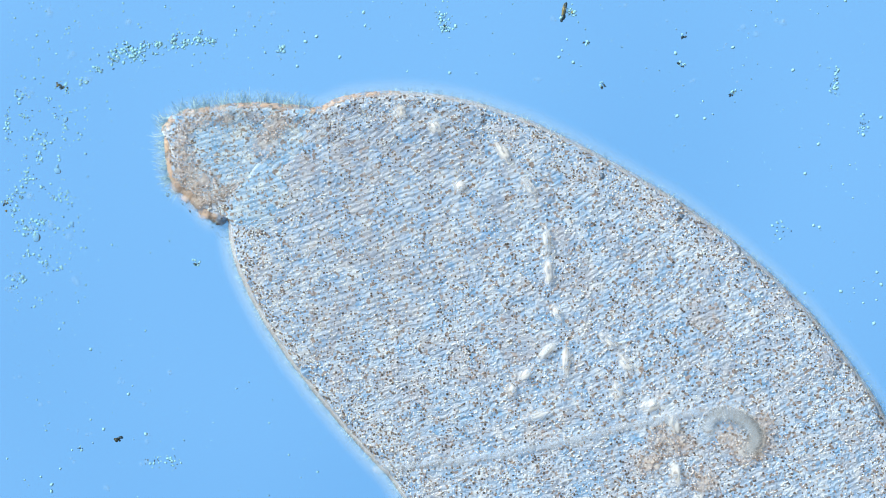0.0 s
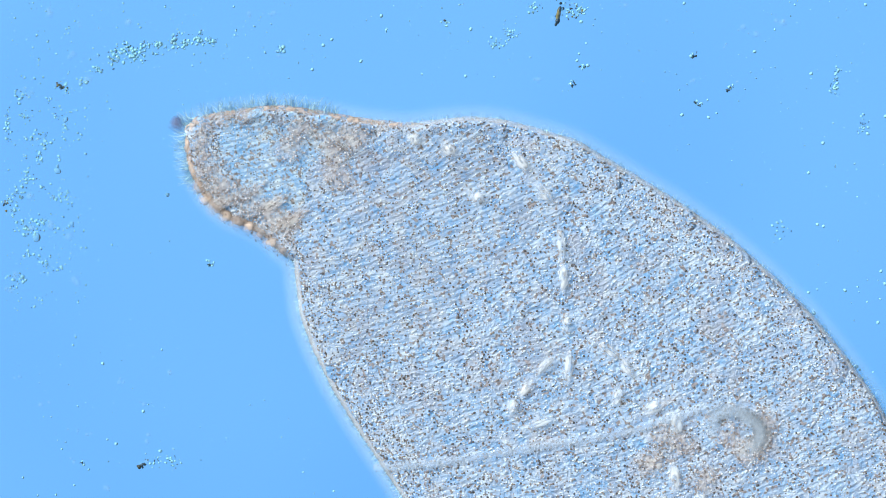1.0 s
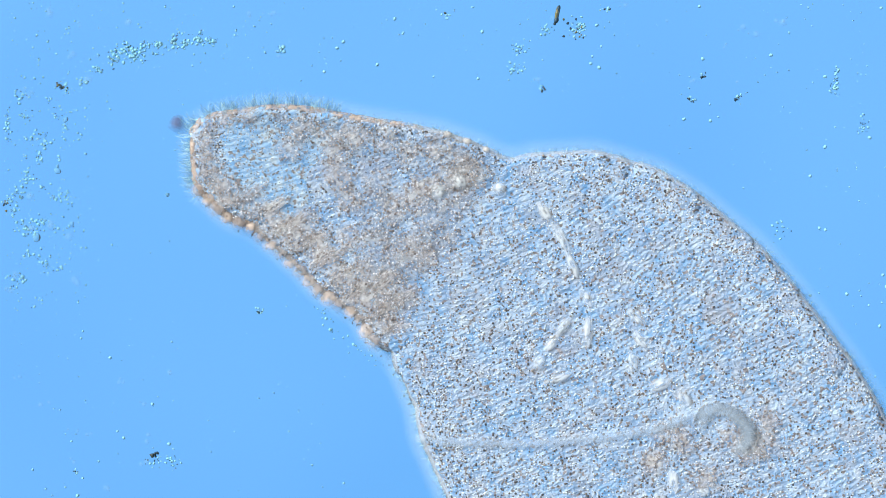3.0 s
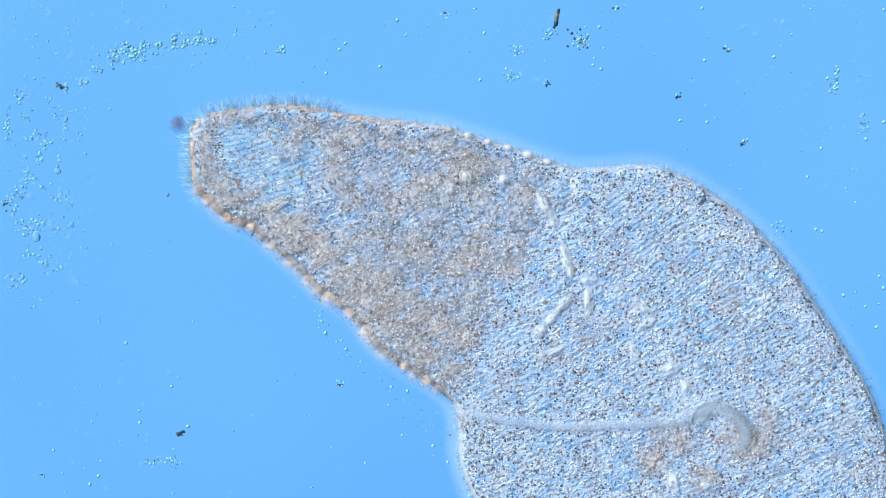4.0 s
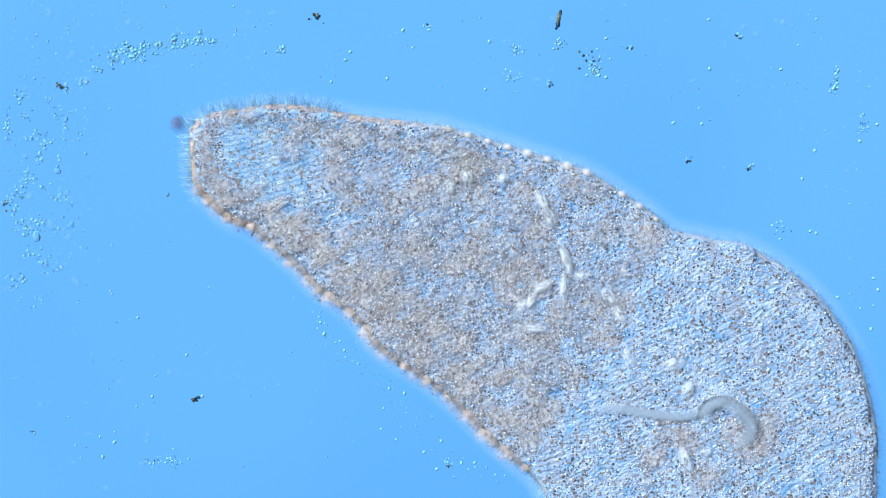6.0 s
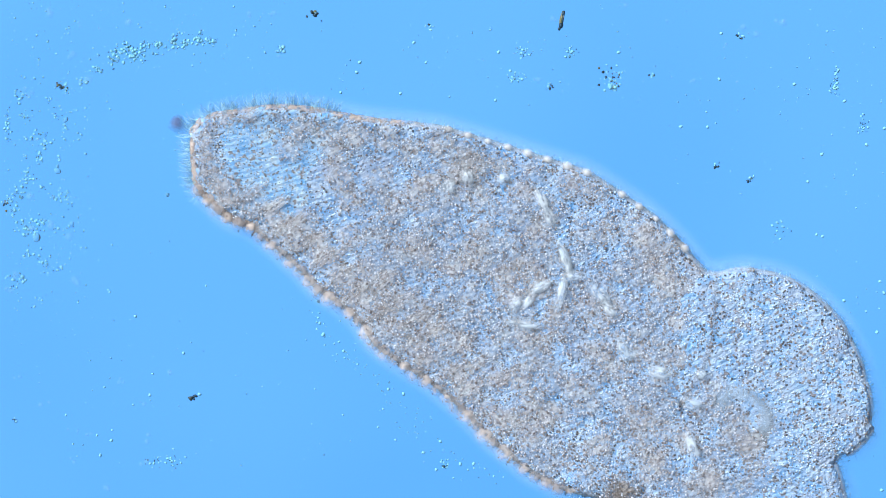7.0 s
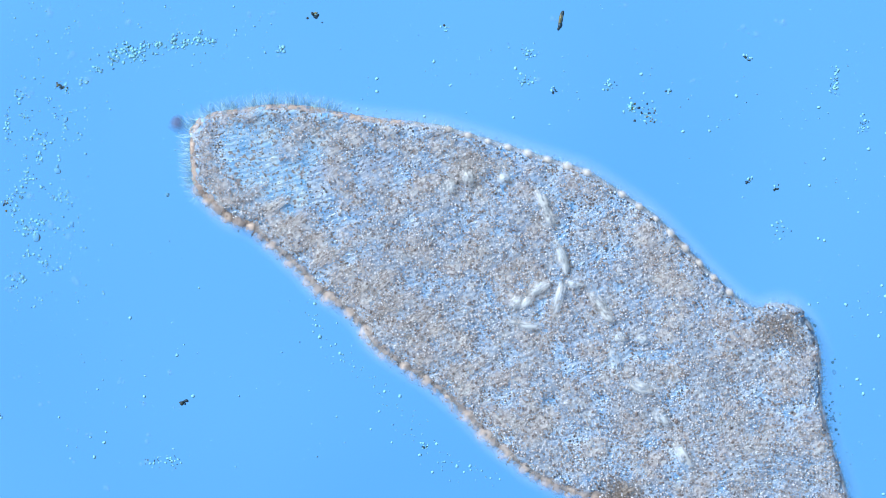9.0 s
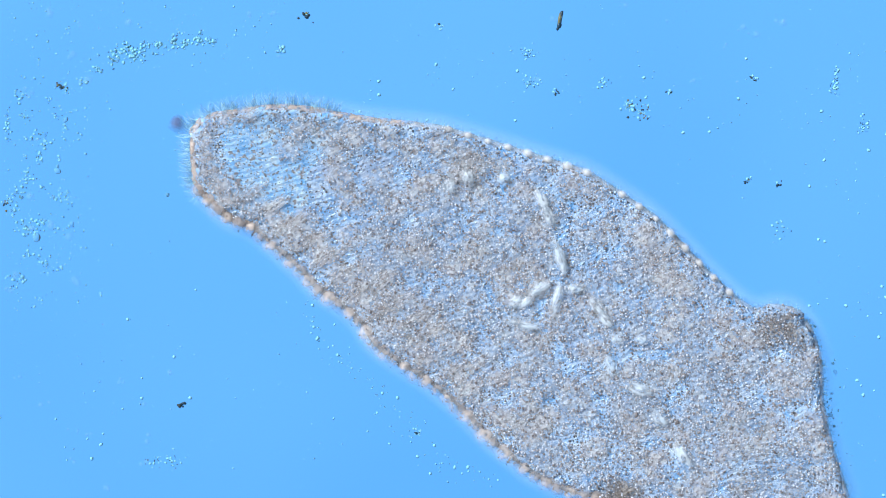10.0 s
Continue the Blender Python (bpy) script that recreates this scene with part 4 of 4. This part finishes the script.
clump(0, 0, 7, 9, 3, 0, ((0, 136, 798), (1, 140, 824), (2.5, 158, 832), (3.8, 66, 848), (4.5, 80, 825), (5, 83, 805), (5.7, 63, 778), (7.2, 14, 745), (10, -10, 740)), (0, 1))
for way in (((0, 1042, 72), (1, 1035, 115), (2.5, 1068, 15), (4.5, 1100, 10), (5, 1104, 32), (5.5, 1107, 55), (7, 1159, 130), (10, 1190, 160)),
            ((0, 789, 46), (3.8, 790, 22), (4.5, 782, 32), (5.5, 758, 44), (7, 761, 44), (8.5, 790, 46), (10, 779, 43)),
            ((0, 1068, 148), (1, 1015, 145), (2.7, 960, 155), (4.5, 972, 142), (7, 975, 150), (10, 985, 160)),
            ((0, 1210, 110), (1, 1240, 180), (2.7, 1222, 182), (4.5, 1310, 60), (7, 1315, 60), (10, 1340, 135))):
    clump(0, 0, 9, 8, 4, 0, way, (0, 0, 1))
FLOWS = (
    ((0, -60, -12), (1, -25, -5), (2.7, 0, 0), (4.5, 8, 6), (5.7, 14, 18), (7, 40, 48), (8.5, 74, 80), (10, 84, 92)),
    ((0, -38, 15), (1, -10, 48), (2.7, 0, 40), (4.5, 60, -20), (5.7, 72, -55), (7, 66, -62), (10, 48, -55)),
    ((0, 0, 0), (1, 8, -2), (2.7, 12, 4), (4.5, 0, 8), (5.7, -8, 10), (7, 6, 18), (10, 10, 28)),
)


FINE = []


def scatter(n, x0, y0, x1, y1, flow=None, fade=0.0):
    for _ in range(n):
        px, py = rnd.uniform(x0, x1), rnd.uniform(y0, y1)
        if flow is None:
            s = rnd.choice((0.0010, 0.0013, 0.0016, 0.0021))
            x, y = xy(px, py)
            FINE.append((x, y, s * 1.2, s, s * rnd.uniform(.7, 1), s * 1.15, rnd.uniform(0, 3), 0))
            # a dark bit touching the bead serves as its shade
            if rnd.random() < 0.35:
                a = rnd.uniform(0, 6.28)
                FINE.append((x + s * math.cos(a), y + s * math.sin(a), s * 0.9, s * 0.65, s * 0.5, s * 0.9, a, 1))
        else:
            g = rnd.uniform(0.75, 1.1)
            speck(px, py, tuple((t, px + dx * g, py + dy * g) for t, dx, dy in FLOWS[flow]))


scatter(80, 0, 0, 480, 120)
scatter(110, 0, 120, 150, 560)
scatter(16, 130, 130, 330, 480)
scatter(40, 520, 0, 1000, 140, 0)
scatter(40, 1040, 0, 1568, 140, 0)
scatter(28, 1150, 130, 1568, 330, 2)
scatter(8, 1420, 330, 1568, 560, 2)
scatter(34, 1440, 380, 1568, 880, 2)
scatter(36, 20, 560, 420, 880, 1)
scatter(10, 400, 640, 620, 880, 1)

for x0, y0, x1, y1, n in ((0, 0, 480, 170, 150), (0, 120, 160, 600, 190), (160, 200, 320, 500, 40), (480, 0, 1568, 170, 150), (1100, 150, 1568, 420, 60), (20, 560, 620, 880, 120)):
    for _ in range(n):
        s, (x, y) = rnd.choice((0.0005, 0.0006, 0.0008, 0.0010)), xy(rnd.uniform(x0, x1), rnd.uniform(y0, y1))
        FINE.append((x, y, s * 1.2, s, s * rnd.uniform(.6, 1), s * 1.15, rnd.uniform(0, 3), 0))
tagged(new("fine_debris", grains_mesh("fine_debris", FINE, (SPECK, DARK))), "fine clear bead-like debris scattered over the slide", "debris", kind="stuff")

for _ in range(44):
    px, py = rnd.choice(((rnd.uniform(0, 520), rnd.uniform(0, 160)), (rnd.uniform(0, 140), rnd.uniform(150, 560)), (rnd.uniform(900, 1560), rnd.uniform(0, 180)),
                         (rnd.uniform(20, 330), rnd.uniform(600, 870))))
    clump(px, py, 14, 10, 2, mats=(5,), big=rnd.uniform(0.006, 0.011), label="faint blurred clear speck in the water")

# grains shed from the lower margin, which come into view as the body draws back
for i in range(110):
    u = (i * 0.618034) % 1
    bx, by = along([(545, 520), (600, 600), (660, 655), (720, 730), (780, 800), (890, 850)], u * 480)
    px, py = bx + rnd.gauss(0, 18) - 4, by + abs(rnd.gauss(0, 16)) - 6
    speck(px, py, ((0, px + 110, py - 50), (1.5 + u, px + 70, py - 38), (3.0 + 2.2 * u, px + 5, py - 4), (6, px, py), (10, px - 12, py + 8)))
for px, py, r in ((1484, 660, 7), (1500, 690, 9), (1478, 700, 5), (1496, 752, 7)):
    clump(px, py, 3, 3, 1, 0, ((0, px - 95, py - 10), (8.0, px - 70, py - 8), (8.6, px - 6, py), (10, px, py)), (6,), r * 0.001, "clear rounded droplet beside the rear lobe")
clump(1478, 745, 18, 44, 16, 0, ((0, 1380, 720), (8.2, 1440, 735), (8.5, 1480, 742), (10, 1476, 735)))
clump(1438, 602, 14, 26, 9, 0, ((0, 1370, 640), (8.4, 1400, 610), (9, 1440, 602), (10, 1436, 598)))


# ---- movement ----
def angle(v):
    return math.degrees(math.atan2(-v[1], v[0]))


def unwrapped(values):
    out = [values[0]]
    for a in values[1:]:
        while a - out[-1] > 180:
            a -= 360
        while a - out[-1] < -180:
            a += 360
        out.append(a)
    return out


def motions():
    ks = range(len(TIMES))
    for ob, m, w, dz, tilt in PATCHES:
        rows, turns = [], []
        for k in ks:
            p, mf = inner_point(k, m, w)
            q, _ = inner_point(k, m, min(w + 0.08, 1.0))
            o, _ = inner_point(k, m, max(w - 0.08, 0.0))
            turns.append(angle(q - o))
            rows.append((p, (1 - drawn(k, m, mf, w)) * 0.0026 + dz))
        turns = unwrapped(turns)
        base = turns[-1]
        walk(ob, [(t, pose(*xy(*p), z, 0, 0, 28 + tilt + (a - base) * 0.6)) for t, (p, z), a in zip(TIMES, rows, turns)])
    for ob, knob, m, side, dz in EDGES:
        spots, turns, out = [], [], []
        for k in ks:
            p, mf = margin(k, m, side)
            a, b = margin(k, max(m - 0.012, 0), side)[0], margin(k, min(m + 0.012, 1), side)[0]
            turns.append(angle(b - a) if side > 0 else angle(a - b))
            spots.append(p)
            out.append(drawn(k, m, mf))
        turns = unwrapped(turns)
        walk(ob, [(t, pose(*xy(*p), 0.003 * (1 - c) + dz, 0, 0, a)) for t, p, a, c in zip(TIMES, spots, turns, out)])
        if knob:
            walk(knob, [(t, pose(0, -0.032 + (0.029 if side > 0 else 0.033) * c, -0.020 + 0.022 * c)) for t, c in zip(TIMES, [q if m < 0.8 else 0.0 for q in out])])
    for ob, m, w, turn, dz in PIGMENTS:
        rows = []
        for k, t in enumerate(TIMES):
            p, mf = inner_point(k, m, w, 31.0)
            rows.append((t, pose(*xy(*p), -0.016 + 0.0196 * drawn(k, m, mf, w) + dz, 0, 0, turn)))
        walk(ob, rows)
    grooves = ((0, [(672, 830), (760, 820), (860, 808), (1000, 782), (1120, 752), (1245, 726)]),
               (1.5, [(676, 822), (770, 820), (880, 802), (1000, 785), (1120, 765), (1245, 722)]),
               (2.7, [(730, 790), (800, 797), (900, 795), (1050, 780), (1150, 762), (1245, 728)]),
               (3.8, [(815, 740), (900, 752), (1000, 760), (1100, 755), (1200, 748), (1245, 722)]),
               (4.5, [(880, 722), (940, 735), (1000, 745), (1100, 748), (1200, 742), (1242, 715)]),
               (5.7, [(1030, 715), (1080, 722), (1130, 732), (1180, 740), (1220, 735), (1262, 712)]),
               (6.8, [(1135, 762), (1150, 748), (1170, 742), (1200, 738), (1240, 728), (1280, 714)]),
               (10, [(1135, 772), (1160, 748), (1180, 735), (1210, 728), (1250, 720), (1290, 705)]))
    for ob, u in GROOVES:
        rows = []
        for t, line in grooves:
            L = arcs(line)[1][-1]
            p, q = along(line, u * L), along(line, min(u + 0.03, 1) * L) - along(line, max(u - 0.03, 0) * L)
            rows.append((t, pose(*xy(*p), 0.0045 if t < 6 else -0.006, 0, 0, angle(q))))
        walk(ob, rows)
    walk(mouth, [(t, pose(*xy(px, py), z, 0, 0, a)) for t, px, py, z, a in
                 ((0, 1292, 768, 0.0045, 0), (1.5, 1302, 762, 0.0045, 0), (2.7, 1285, 762, 0.0045, -5), (4.5, 1276, 758, 0.0045, -8),
                  (5.7, 1280, 752, 0.0045, -8), (6.8, 1312, 738, 0.0022, -12), (7.2, 1318, 730, -0.004, -10), (7.8, 1330, 735, -0.006, -5), (10, 1330, 730, -0.012, 0))])
    foot = {6.8: (1125, 775), 7.2: (1238, 705), 7.5: (1285, 675), 7.8: (1372, 668), 8.2: (1385, 662), 8.5: (1400, 650)}
    for ob, w in RIDGES:
        rows, turns = [], []
        for k in ks:
            u, d = np.array(STAGES[k][1][-1], float), np.array(STAGES[k][3][-1], float)
            t = TIMES[k]
            d = np.array(foot.get(t, tuple(d)), float)
            bow = np.array([d[1] - u[1], u[0] - d[0]]) * 0.10
            line = [u + (d - u) * x + bow * math.sin(math.pi * x) for x in (w - 0.04, w, w + 0.04)]
            turns.append(angle(line[2] - line[0]))
            high = 0.003 if 6.5 < TIMES[k] < 7.7 else -0.022
            rows.append((TIMES[k], line[1], high))
        walk(ob, [(t, pose(*xy(*p), z, 0, 0, a)) for (t, p, z), a in zip(rows, unwrapped(turns))])
    for ob, px, py in FOOD:
        walk(ob, [(t, pose(*xy(px + dx, py + dy), z, 0, 0, px)) for t, dx, dy, z in
                  ((0, 0, 0, 0.0058), (2.5, 6, -4, 0.0058), (4.5, 4, -6, 0.0058), (5.7, 8, -8, 0.0058), (6.8, 10, -6, 0.0022), (10, 12, -8, 0.0022))])
    for ob, px, py, t0 in TIPS:
        walk(ob, [(t, pose(*xy(px, py), (0.0044 + (px % 7) * 0.0004) if t >= t0 else -0.018, 0, 0, px)) for t in (0.0, t0 - 0.8, t0, 10.0)])
    for ob, px, py, turn in STRIAE:
        walk(ob, [(t, pose(*xy(px + dx, py + dy), z, 0, 0, turn)) for t, dx, dy, z in ((0, -20, -10, -0.016), (5.9, -20, -10, -0.016), (7.0, -6, -4, 0.0030), (8.2, 0, 0, 0.0035), (10, -4, 2, 0.0035))])
    for ob, way in BEADS:
        walk(ob, [(t, pose(*xy(px, py), 0.0045 if t < 2.3 or t > 6.5 else 0.0005, 0, 0, turn)) for t, px, py, turn in way])
    for ob, px, py in HEADRIM:
        walk(ob, [(t, pose(*xy(px + dx, py), 0.0030 + (py % 5) * 0.0003, 0, 0, py)) for t, dx in ((0, -43), (0.5, -21), (1.0, -8), (1.5, 0), (10, 0))])
    for ob, m, w, tilt in RIBS:
        rows, turns = [], []
        for k in ks:
            p, mf = inner_point(k, m, w, 16.0)
            a, b = margin(k, max(m - 0.02, 0), 1)[0], margin(k, min(m + 0.02, 1), 1)[0]
            turns.append(angle(b - a))
            rows.append(p)
        walk(ob, [(t, pose(*xy(*p), 0.0034, 0, 0, a + tilt)) for t, p, a in zip(TIMES, rows, unwrapped(turns))])
    for ob, turn, way in DRIFT:
        walk(ob, [(t, pose(*xy(px, py), 0.0, 0, 0, turn)) for t, px, py in way])


motions()
